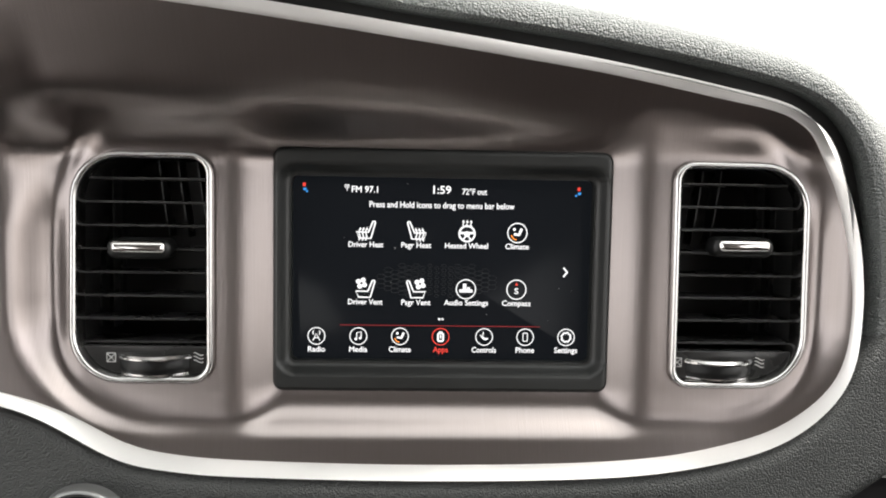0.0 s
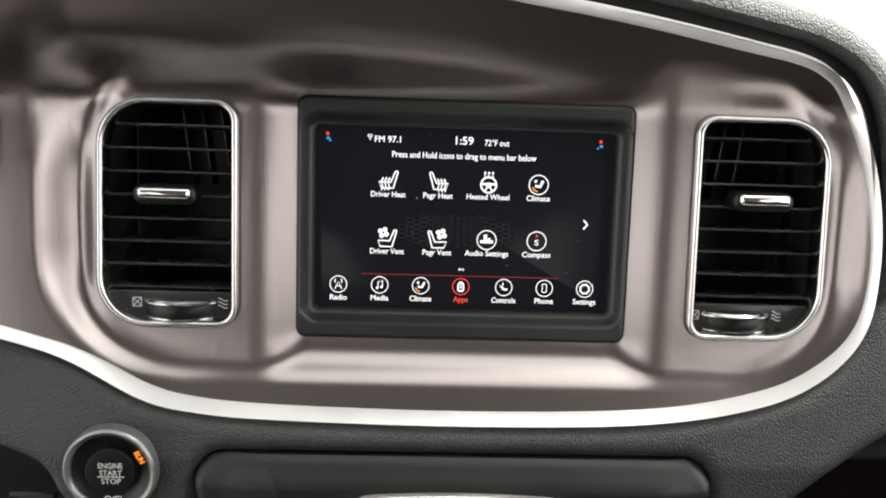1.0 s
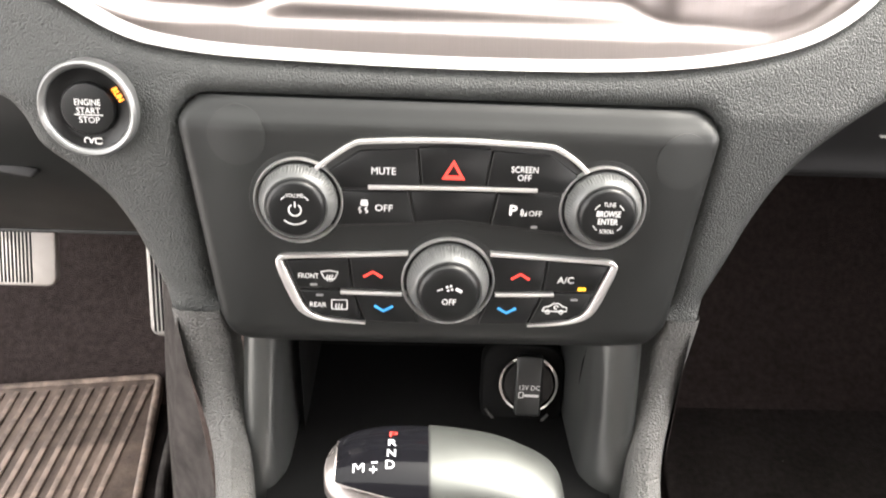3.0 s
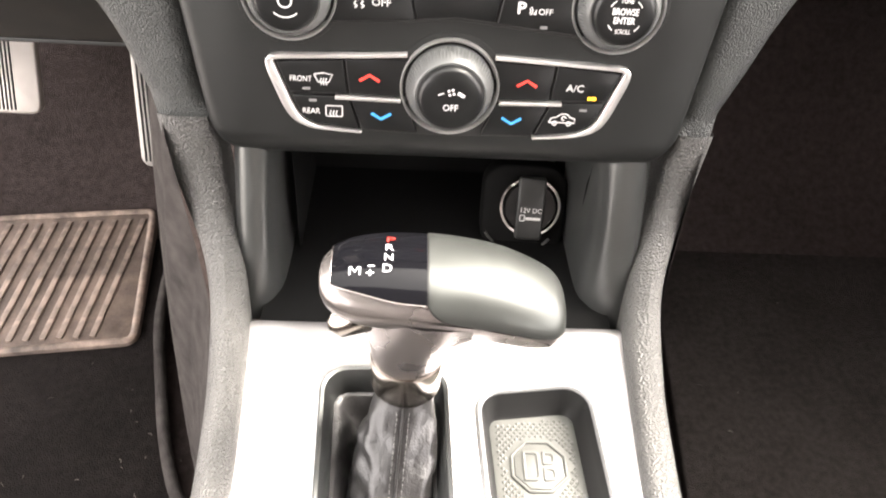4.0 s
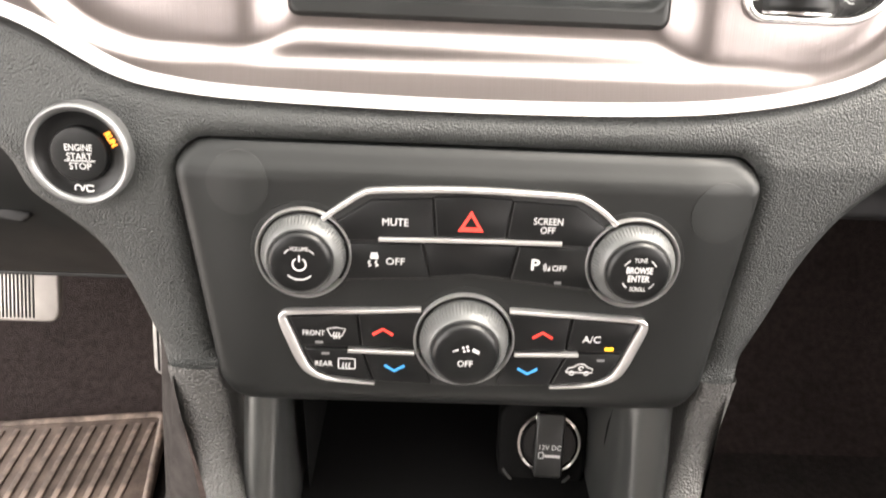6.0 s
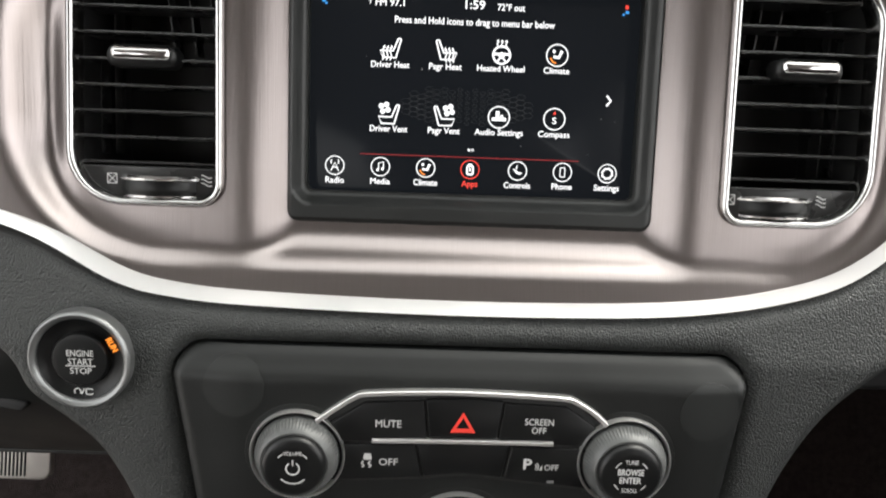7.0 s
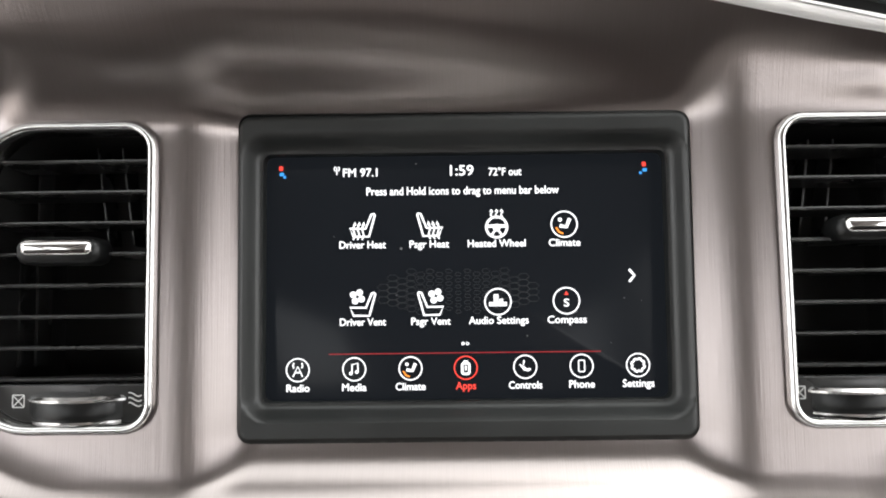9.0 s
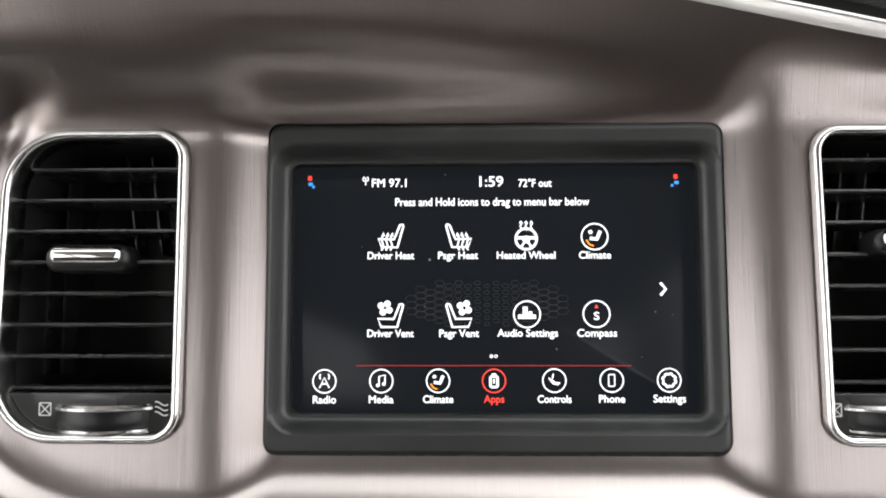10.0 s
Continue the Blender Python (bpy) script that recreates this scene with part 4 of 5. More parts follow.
print_("legend", lettering("OFF", -0.0330, 0.0104, 0.0082, 0.0032, TOPN))
print_("skid_sign", joined(flat([rrect(0.0036, 0.0020, 0.0004, -0.0422, 0.0122), rrect(0.0030, 0.0010, 0.0002, -0.0422, 0.0137)], TOPN), ribbons([[(-0.0440 + 0.003 * k, 0.0106), (-0.0448 + 0.003 * k, 0.0094), (-0.0436 + 0.003 * k, 0.0084), (-0.0446 + 0.003 * k, 0.0076)] for k in (0, 1)], 0.0008, TOPN)))
print_("legend", lettering("P", 0.0285, 0.0110, 0.0034, 0.0050, TOPN, 0.03))
print_("legend", lettering("OFF", 0.0391, 0.0096, 0.0062, 0.0026, TOPN))
print_("parking_sign", joined(ribbons([arc(0.0014 + 0.0009 * k, -50, 50, 0.0310, 0.0098, 8) for k in range(2)], 0.0005, TOPN), flat([[(0.0336, 0.0082), (0.0350, 0.0082), (0.0350, 0.0108)]], TOPN)))
print_("indicator", flat([rrect(0.0032, 0.0014, 0.0003, 0.0390, 0.0026)], TOPN), GREYPRINT, "unlit grey indicator")

# climate group
HVAC = rpoly([(0.0815, -0.0155, 0.003), (0.0, -0.0095, 0.5), (-0.0845, -0.0165, 0.003), (-0.0715, -0.0470, 0.006), (-0.0415, -0.0515, 0.003), (0.0, -0.0525, 0.3), (0.0400, -0.0512, 0.003), (0.0690, -0.0480, 0.006)], 5)
part("climate_recess", prism(HVAC, -0.004, 0.0012, 0.0003), VENTBLACK, panel)
FRAME_W = (0.0019, 0.0019, 0.0019, 0.0021, 0.0030, 0.0042, 0.0044, 0.0036, 0.0022, 0.0012, 0.0010)
bar([(-0.0210, -0.0128), (-0.0450, -0.0142), (-0.0700, -0.0153), (-0.0795, -0.0159), (-0.0826, -0.0172), (-0.0828, -0.0200), (-0.0795, -0.0290), (-0.0750, -0.0400), (-0.0710, -0.0455), (-0.0640, -0.0490), (-0.0540, -0.0503), (-0.0415, -0.0512)], FRAME_W, 0.0, 0.0042, "accent_strip")
bar([(0.0190, -0.0122), (0.0450, -0.0134), (0.0680, -0.0145), (0.0768, -0.0151), (0.0800, -0.0164), (0.0802, -0.0192), (0.0770, -0.0285), (0.0728, -0.0395), (0.0690, -0.0448), (0.0620, -0.0482), (0.0520, -0.0499), (0.0400, -0.0508)], FRAME_W, 0.0, 0.0042, "accent_strip")
bar([(-0.0537, -0.0341), (-0.0380, -0.0344), (-0.0235, -0.0346)], 0.0017, 0.0, 0.0046, "accent_strip")
bar([(0.0225, -0.0338), (0.0380, -0.0334), (0.0518, -0.0330)], 0.0017, 0.0, 0.0046, "accent_strip")
button([(-0.0500, -0.0160), (-0.0800, -0.0182), (-0.0745, -0.0325), (-0.0482, -0.0326)])
button([(-0.0190, -0.0145), (-0.0490, -0.0160), (-0.0472, -0.0326), (-0.0210, -0.0330)])
button([(-0.0478, -0.0340), (-0.0738, -0.0338), (-0.0680, -0.0455), (-0.0630, -0.0478), (-0.0425, -0.0502)])
button([(-0.0210, -0.0350), (-0.0466, -0.0350), (-0.0415, -0.0502), (-0.0150, -0.0510)])
button([(0.0470, -0.0150), (0.0190, -0.0140), (0.0205, -0.0325), (0.0454, -0.0320)])
button([(0.0775, -0.0174), (0.0482, -0.0152), (0.0464, -0.0318), (0.0725, -0.0312)])
button([(0.0460, -0.0345), (0.0205, -0.0345), (0.0150, -0.0508), (0.0395, -0.0500)])
button([(0.0720, -0.0324), (0.0472, -0.0332), (0.0405, -0.0500), (0.0610, -0.0474), (0.0662, -0.0445)])
print_("legend", lettering("FRONT", -0.0692, -0.0258, 0.0098, 0.0026, TOPN))
print_("defrost_sign", joined(ribbons([[(-0.0632, -0.0236), (-0.0590, -0.0228), (-0.0548, -0.0236), (-0.0566, -0.0272), (-0.0614, -0.0272), (-0.0632, -0.0236)]] + [[(-0.0602 + 0.0012 * k + 0.0003 * math.sin(9 * t), -0.0286 + 0.0034 * t) for t in np.linspace(0, 1, 7)] for k in range(3)], 0.0005, TOPN)))
print_("legend", lettering("REAR", -0.0648, -0.0414, 0.0080, 0.0026, TOPN))
print_("defrost_sign", joined(ribbons([rrect(0.0076, 0.0052, 0.0006, -0.0543, -0.0412)], 0.0005, TOPN, True), ribbons([[(-0.0560 + 0.0014 * k + 0.0003 * math.sin(9 * t), -0.0442 + 0.0034 * t) for t in np.linspace(0, 1, 7)] for k in range(3)], 0.0005, TOPN)))
for x, y, s, mate in ((-0.0379, -0.0242, 1, REDPRINT), (0.0347, -0.0236, 1, REDPRINT), (-0.0324, -0.0431, -1, BLUEPRINT), (0.0291, -0.0428, -1, BLUEPRINT)):
    print_("arrow_sign", ribbons([[(x - 0.0046, y - s * 0.0016), (x, y + s * 0.0012), (x + 0.0046, y - s * 0.0016)]], 0.0014, TOPN), mate, "red warmer arrow" if s > 0 else "blue cooler arrow")
print_("legend", lettering("A/C", 0.0572, -0.0250, 0.0082, 0.0034, TOPN))
print_("indicator", flat([rrect(0.0040, 0.0017, 0.0003, 0.0658, -0.0298)], TOPN), LITAMBER, "amber lit indicator")
for x, y in ((0.0626, -0.0358), (-0.0668, -0.0305), (-0.0640, -0.0362)):
    print_("indicator", flat([rrect(0.0036, 0.0013, 0.0003, x, y)], TOPN), GREYPRINT, "unlit grey indicator")
print_("recirculation_sign", ribbons([[(0.0470, -0.0424), (0.0480, -0.0402), (0.0505, -0.0396), (0.0525, -0.0380), (0.0552, -0.0380), (0.0570, -0.0396), (0.0592, -0.0402), (0.0594, -0.0424), (0.0470, -0.0424)], arc(0.0010, 0, 300, 0.0540, -0.0402, 10), arc(0.0010, 0, 360, 0.0498, -0.0428, 10), arc(0.0010, 0, 360, 0.0566, -0.0428, 10)], 0.0006, TOPN))


def knob(cx, cy, r, height, cap_r, label):
    k = part("knob", lathe([(r * 0.93, 0.0), (r * 0.94, 0.0035), (r * 0.90, 0.0060), (cap_r * 1.24, height * 0.72), (cap_r * 1.16, height * 0.78), (cap_r * 1.1, height * 0.78)], 144, 0.00022, 72, (1, 2, 3)), KNURL, panel, label, Matrix.Translation((cx, cy, 0)))
    part("trim_ring", lathe([(r * 1.070, 0.0), (r * 1.068, 0.0030), (r * 1.050, 0.0042), (r * 1.018, 0.0037), (r * 0.975, 0.001)], 96), ACCENT, k, "satin chrome ring")
    part("collar", lathe([(r * 1.22, -0.001), (r * 1.18, 0.0008), (r * 1.04, 0.0012)], 72), PANELBLACK, k)
    part("cap", lathe([(cap_r * 1.12, height * 0.6), (cap_r * 1.10, height * 0.80), (cap_r * 1.03, height * 0.95), (cap_r * 0.93, height), (cap_r * 0.6, height * 0.985), (0.0001, height * 0.98)], 96), BUTTON, k, "black push cap")
    return k


vol = knob(-0.0730, 0.0125, 0.0196, 0.0150, 0.0126, "ridged grey volume knob")
part("legend", lettering("VOLUME", 0, 0.0070, 0.0078, 0.0018, 0.0152), WHITE, vol)
part("power_sign", joined(ribbons([arc(0.0028, 120, 420, 0, 0), [(0, 0.0012), (0, 0.0040)]], 0.0007, 0.0152), ribbons([arc(0.0070, 225, 315, 0, 0)], 0.0006, 0.0152), ribbons([arc(0.0078, 38, 58, 0, 0), arc(0.0078, 122, 142, 0, 0)], 0.0005, 0.0152)), WHITE, vol)
tune = knob(0.0712, 0.0128, 0.0196, 0.0150, 0.0126, "ridged grey tuning knob")
for words, y, w, cap, bold in (("TUNE", 0.0066, 0.0056, 0.0020, 0.012), ("BROWSE", 0.0020, 0.0112, 0.0028, 0.03), ("ENTER", -0.0018, 0.0092, 0.0028, 0.03), ("SCROLL", -0.0066, 0.0068, 0.0019, 0.012)):
    part("legend", lettering(words, 0, y, w, cap, 0.0152, bold), WHITE, tune)
part("dial_marks", joined(ribbons([arc(0.0078, 30, 55), arc(0.0078, 125, 150), arc(0.0078, 210, 232), arc(0.0078, 308, 330)], 0.0005, 0.0152)), WHITE, tune)
blow = knob(-0.0010, -0.0275, 0.0216, 0.0185, 0.0138, "large ridged grey blower knob")
part("legend", lettering("OFF", 0, -0.0032, 0.0066, 0.0030, 0.0187), WHITE, blow)
part("fan_sign", joined(flat([circle(0.00062, 12, 0.0013 * math.cos(a), 0.0040 + 0.0013 * math.sin(a)) for a in np.radians((62, 152, 242, 332))], 0.0187), ribbons([[(-0.0058, 0.0026), (-0.0032, 0.0036)]], 0.0006, 0.0187), ribbons([[(0.0030, 0.0038), (0.0060, 0.0022)]], 0.0016, 0.0187)), WHITE, blow)

# ---- footwells, floor and knee panels ----
floor = part("floor", sheet([[(x, y, z) for x in np.linspace(-0.75, 0.75, 30)] for y, z in spline([(-1.3, 0.0), (-0.6, 0.0), (0.0, 0.0), (0.45, 0.004), (0.60, 0.012), (0.70, 0.07), (0.80, 0.19), (0.90, 0.34), (0.94, 0.44)], 5)]), CARPET)
tagged(floor, "dark charcoal carpeted car floor and toe board", "floor", kind="structure")

knee = thing("knee_panel", Matrix(), "dark smooth plastic knee panel under steering column", "dashboard")
part("panel", sheet([[(x, y, z) for x in np.linspace(-0.72, -0.128, 12)] for y, z in spline([(0.356, 0.512), (0.357, 0.495), (0.362, 0.460), (0.380, 0.420), (0.412, 0.372), (0.420, 0.362), (0.430, 0.359), (0.52, 0.375), (0.70, 0.41), (0.99, 0.43)], 5)]), SMOOTHBLACK, knee)
part("release_lever", prism(rpoly([(0.020, 0.003, 0.002), (-0.018, 0.010, 0.002), (-0.020, 0.001, 0.002), (0.012, -0.004, 0.002)], 3) * 0.7, 0.0, 0.004, 0.001), UNDERDASH, knee, "small flat lever", Matrix.Translation((-0.236, 0.372, 0.433)) @ Matrix.Rotation(radians(55), 4, "X"))
glove = thing("glovebox_panel", Matrix(), "dark plastic lower dash panel over passenger footwell", "dashboard")
part("panel", sheet([[(x, y, z) for x in np.linspace(0.125, 0.72, 12)] for y, z in spline([(0.372, 0.525), (0.378, 0.510), (0.405, 0.478), (0.425, 0.455), (0.450, 0.420), (0.455, 0.400), (0.50, 0.390), (0.70, 0.41), (0.99, 0.43)], 5)]), UNDERDASH, glove)
part("latch_strip", box(0.110, 0.003, 0.0012, 0.3269, 0.4549, 0.4123, 0.0006), EDGE, glove, "thin bright latch strip")
part("latch_tick", box(0.060, 0.003, 0.0012, 0.3074, 0.4347, 0.4406, 0.0006), EDGE, glove, "small bright mark")

mat_thing = thing("heel_pad", pose(-0.352, 0.527, 0.0165, 3, 0, 6.2), "worn brown ribbed rubber heel pad on carpet", "floor mat")
PADOUT = rpoly([(0.078, 0.092, 0.012), (-0.150, 0.088, 0.012), (-0.120, -0.092, 0.012), (0.078, -0.086, 0.014)], 5)
part("base", prism(PADOUT, -0.006, 0.004, 0.002), PADDIRTY, mat_thing)
part("border", frame_ring(offset(PADOUT, -0.001), offset(PADOUT, -0.008), 0.003, 0.0062, 0.0015), PADRUBBER, mat_thing)
rib = None
for k in range(14):
    m = Matrix.Translation((0.0500 - 0.0150 * k, 0, 0.0040)) @ Matrix.Rotation(radians(-11), 4, "Z")
    if rib is None:
        rib = part("rib", box(0.0062, 0.154, 0.0036, bevel=0.0014), PADRUBBER, mat_thing, m=m)
    else:
        o = new("rib", rib.data)
        o.parent, o.matrix_local = mat_thing, m


mat = thing("floor_mat", pose(0, 0.30, 0.0085, 0.9, 0, 0), "dark charcoal pile driver floor mat with bound edge", "floor mat")
MAT_EDGE = [(x, y - 0.30) for x, y in spline([(-0.255, 0.575), (-0.253, 0.52), (-0.2475, 0.472), (-0.233, 0.413), (-0.2166, 0.353), (-0.198, 0.305), (-0.180, 0.276), (-0.172, 0.20), (-0.172, -0.2)], 6)]
MAT_OUT = MAT_EDGE[::-1] + [(-0.27, 0.29), (-0.66, 0.28), (-0.70, 0.20), (-0.70, -0.5)]
part("carpet_panel", prism(np.array(MAT_OUT), -0.006, 0.002, 0.001), DRIVERMAT, mat)
part("bound_edge", tube([(x - 0.003, y, 0.0025) for x, y in MAT_EDGE], 0.0055, 10), FUZZ, mat, "rolled cloth binding")

rng = random.Random(4)
lint = bmesh.new()
for k in range(72):
    x, y = (rng.uniform(-0.45, -0.2), rng.uniform(0.25, 0.66)) if k % 8 else (rng.uniform(0.2, 0.42), rng.uniform(0.2, 0.6))
    z = 0.0135 + 0.0157 * (y - 0.30)
    a, r = rng.uniform(0, 6.28), rng.uniform(0.0006, 0.0026)
    bend = rng.uniform(-0.8, 0.8)
    lint = joined(lint, tube([(x - r * math.cos(a), y - r * math.sin(a), z), (x, y, z + 0.0006), (x + r * math.cos(a + bend), y + r * math.sin(a + bend), z)], rng.uniform(0.00012, 0.0003), 4))
tagged(part("lint", lint, LINT), "scattered pale lint and crumbs on the carpets", "lint", kind="stuff")

passenger = thing("floor_mat", pose(0.46, 0.30, 0.006), "black pile passenger floor mat", "floor mat")
part("carpet_panel", prism(rpoly([(0.24, 0.34, 0.05), (-0.20, 0.36, 0.04), (-0.27, -0.50, 0.04), (0.24, -0.50, 0.05)], 5), -0.006, 0.006, 0.003), MATBLACK, passenger)

eyelet = part("eyelet", lathe([(0.0060, 0.004), (0.0064, 0.0072), (0.0080, 0.0080), (0.0098, 0.0072), (0.0104, 0.004)], 40), EDGE, passenger, "pale ring of the mat fastener", Matrix.Translation((0.3965 - 0.46, 0.2790 - 0.30, 0)))
part("fastener_core", lathe([(0.0062, 0.004), (0.0060, 0.0066), (0.0001, 0.0066)], 32), RUBBER, eyelet)


def pedal(name, m, w, h, slots, label, metal):
    p = thing(name, m, label, "pedal")
    part("face", prism(rrect(w, h, 0.010), -0.006, 0.002, 0.002), metal, p)
    for k in range(slots):
        part("grip_strip", prism(rrect(0.0017, h * 0.92, 0.0007, -w / 2 + 0.0036 * (k + 1.2), 0), 0.001, 0.0032, 0.0006), RUBBER, p, "black rubber grip strip")
    part("arm", tube(spline([(0, -h * 0.1, -0.006), (0.0, h * 0.6, -0.03), (0.0, h * 2.2, -0.05)], 6), 0.007), RUBBER, p)
    return p


pedal("brake_pedal", pose(-0.414, 0.632, 0.196, 62, 0, 0), 0.100, 0.088, 21, "bright metal brake pedal with black rubber strips", PEDAL)
pedal("accelerator_pedal", pose(-0.243, 0.590, 0.195, 58, 0, 7), 0.042, 0.120, 6, "slim dull metal accelerator pedal with rubber strips", PEDALDULL)

# ---- centre console ----
console = thing("center_console", Matrix(), "black grained centre console rails and carpeted flanks", "console")
IN = [(0.1140, 0.2985, 0.4000), (0.1120, 0.2970, 0.3640), (0.1060, 0.2840, 0.3340), (0.0990, 0.2560, 0.3150), (0.0945, 0.2000, 0.3105), (0.0920, 0.1350, 0.3100), (0.0930, 0.0200, 0.3100), (0.0950, -0.2000, 0.3100)]
OUT = [(0.1325, 0.2990, 0.4000), (0.1290, 0.2920, 0.3550), (0.1190, 0.2640, 0.3250), (0.1120, 0.2150, 0.3140), (0.1090, 0.1700, 0.3110), (0.1085, 0.1300, 0.3100), (0.1100, 0.0200, 0.3100), (0.1120, -0.2000, 0.3100)]
inner_line, outer_line = spline(IN, 8), spline(OUT, 8)
for s in (-1, 1):
    rows = []
    for (xi, yi, zi), (xo, yo, zo) in zip(inner_line, outer_line):
        xo += 0.0075 * float(smooth(np.array((zo - 0.312) / 0.07))) if s < 0 else 0.0
        a, c = np.array((xi, yi, zi)), np.array((xo, yo, zo))
        steep = np.clip((zi - 0.315) / 0.05, 0, 1)
        up = np.array((0, -0.9 * steep - 0.001, 1 - 0.6 * steep))
        up /= np.linalg.norm(up)
        row = [a - up * 0.030 + (0.001, 0, 0), a - up * 0.003, a + (c - a) * 0.06 + up * 0.0005, a + (c - a) * 0.25 + up * 0.0030, a + (c - a) * 0.55 + up * 0.0036, a + (c - a) * 0.85 + up * 0.0012, c - up * 0.002, c - up * 0.008 + (0.0015, 0, 0), c - up * 0.030 + (0.004, 0, 0), c - up * 0.06 + (0.004, 0.01, 0)]
        rows.append([(s * p[0], p[1], p[2]) for p in row])
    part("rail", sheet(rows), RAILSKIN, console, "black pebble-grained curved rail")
    flank = []
    order = np.argsort(outer_line[:, 1])
    for y in np.concatenate([np.linspace(-0.2, 0.28, 25), np.linspace(0.295, 0.80, 22)]):
        if y < 0.285:
            xt, zt = (np.interp(y, outer_line[order, 1], outer_line[order, k]) for k in (0, 2))
            xt += 0.0075 * float(smooth(np.array((zt - 0.312) / 0.07))) if s < 0 else 0.0
            zt -= 0.012
        else:
            xt, zt = (0.1320 if s < 0 else 0.1230) + 0.26 * (y - 0.285), 0.385 + 0.05 * smooth(np.array((y - 0.285) / 0.05))
        foot = 0.174 + 0.305 * max(y - 0.283, -0.06) if s < 0 else xt + 0.012
        row = []
        for k in np.linspace(0, 1, 9):
            bulge = 0.006 * math.sin(math.pi * k)
            row.append((s * (xt + 0.002 + (foot - xt - 0.002) * k ** 0.9 + bulge), y, float(zt) * (1 - k) - 0.01 * k))
        flank.append(row)
    part("flank", sheet(flank), FUZZ if s < 0 else MATBLACK, console, "dark felt-like carpeted flank")
    col = []
    for z in np.linspace(0.290, 0.430, 14):
        t = (z - 0.30) / 0.1
        k = 0.003 * math.sin(math.pi * min(max(t, 0), 1))
        line = spline([(0.1085, 0.274), (0.1045, 0.2685), (0.0980, 0.2670), (0.0905, 0.2690), (0.0835 + k, 0.2755), (0.0785 + k, 0.289), (0.0765, 0.34)], 4)
        narrow = 0.0060 if s < 0 else 0.0
        col.append([(s * (x + narrow * min(max((0.1 - x) / 0.02, 0), 1) - 0.0035 * t), y + 0.034 * t, z) for x, y in line])
    part("column", sheet(col), SATINDARK, console, "satin dark grey curved column")
# walls and floor have the recess's darkness painted in
part("cubby", sheet([[(x, y, z) for x, y in ((-0.079, 0.31), (-0.077, 0.385), (0.077, 0.385), (0.079, 0.31))] for z in (0.292, 0.30, 0.36, 0.42)]), CUBBYSHADE, console, "open storage cubby with its shade painted near-black")
part("cubby_floor", box(0.19, 0.14, 0.004, 0, 0.322, 0.296), CUBBYSHADE, console)
part("core", box(0.19, 0.50, 0.20, 0, 0.04, 0.175), TRIMDARK, console)

outlet = thing("power_outlet", pose(0.0543, 0.332, 0.3185, 62, 0, -3), "black twelve volt power outlet with chrome ring", "power outlet")
# painted with the cubby's shade, so the mount sinks into the dark
part("mount", prism(rrect(0.050, 0.054, 0.014, -0.003, -0.003), -0.020, -0.001, 0.002), CUBBYSHADE, outlet)
part("ring", lathe([(0.0185, -0.002), (0.0185, 0.0020), (0.0178, 0.0032), (0.0164, 0.0034), (0.0155, 0.0022), (0.0152, -0.002)], 56), BRIGHT, outlet, "chrome ring")
part("cover", lathe([(0.0153, -0.002), (0.0153, 0.0026), (0.0146, 0.0040), (0.0001, 0.0044)], 48), BUTTON, outlet, "black push cover")
part("flap", prism(rpoly([(0.0080, 0.0185, 0.002), (-0.0080, 0.0185, 0.002), (-0.0080, -0.0190, 0.002), (0.0080, -0.0190, 0.002)], 3), 0.003, 0.0068, 0.0012), SMOOTHBLACK, outlet, "hinged flap with pull tab")
part("legend", joined(lettering("12V DC", 0.0005, -0.0010, 0.0122, 0.0028, 0.0070), ribbons([rrect(0.0026, 0.0034, 0.0004, -0.0045, -0.0058)], 0.0006, 0.0070, True), flat([rrect(0.0088, 0.0016, 0.0003, 0.0018, -0.0060)], 0.0070)), WHITE, outlet)
part("lip", sheet([[((0.0235 + o) * math.cos(a) - 0.005, (0.0265 + o) * math.sin(a) - 0.002, n) for o, n in ((0.0, -0.002), (0.0003, 0.0006), (0.0014, 0.0006), (0.0018, -0.002))] for a in np.radians(np.linspace(215, 320, 24))]), SATINDARK, outlet, "grey lip below the outlet")

# console plate with its two openings
plate = thing("console_plate", Matrix.Translation((0, 0, 0.3040)), "bright brushed silver shifter plate on centre console", "console trim")
BOOT_HOLE = rpoly([(0.0030, 0.2230, 0.013), (-0.0575, 0.2215, 0.013), (-0.0520, 0.0400, 0.015), (0.0080, 0.0400, 0.015)], 6)
TRAY_HOLE = rpoly([(0.0770, 0.2200, 0.014), (0.0185, 0.2130, 0.013), (0.0260, 0.0600, 0.012), (0.0860, 0.0600, 0.012)], 6)
PLATE_OUT = rpoly([(0.0985, 0.2545, 0.003), (-0.0985, 0.2535, 0.003), (-0.0920, 0.022, 0.003), (0.0935, 0.022, 0.003)], 3)


def plate_height(x, y, d):
    hb, _, _ = signed(BOOT_HOLE, x, y)
    ht, _, _ = signed(TRAY_HOLE, x, y)
    front = 0.0030 * np.maximum(1 - np.maximum(0.2545 - y, 0) / 0.006, 0) ** 2
    ramp = -0.0045 * smooth(1 - ht / (0.004 + 0.006 * smooth((0.226 - y) / 0.06)))
    return ramp - front + 0.0012 * smooth(1 - hb / 0.004)


part("plate", field(PLATE_OUT, [BOOT_HOLE, TRAY_HOLE], plate_height, 0.0022, 0.006), PLATE, plate)
part("boot_frame", sheet([[(x, y, n) for x, y in offset(BOOT_HOLE, g)] for g, n in ((0.0014, -0.004), (0.0014, 0.0016), (0.0006, 0.0024), (-0.0010, 0.0018), (-0.0030, -0.0020), (-0.0048, -0.0085), (-0.0058, -0.0190), (-0.0060, -0.034))], closed_j=True), SATINDARK, plate, "satin dark boot frame")


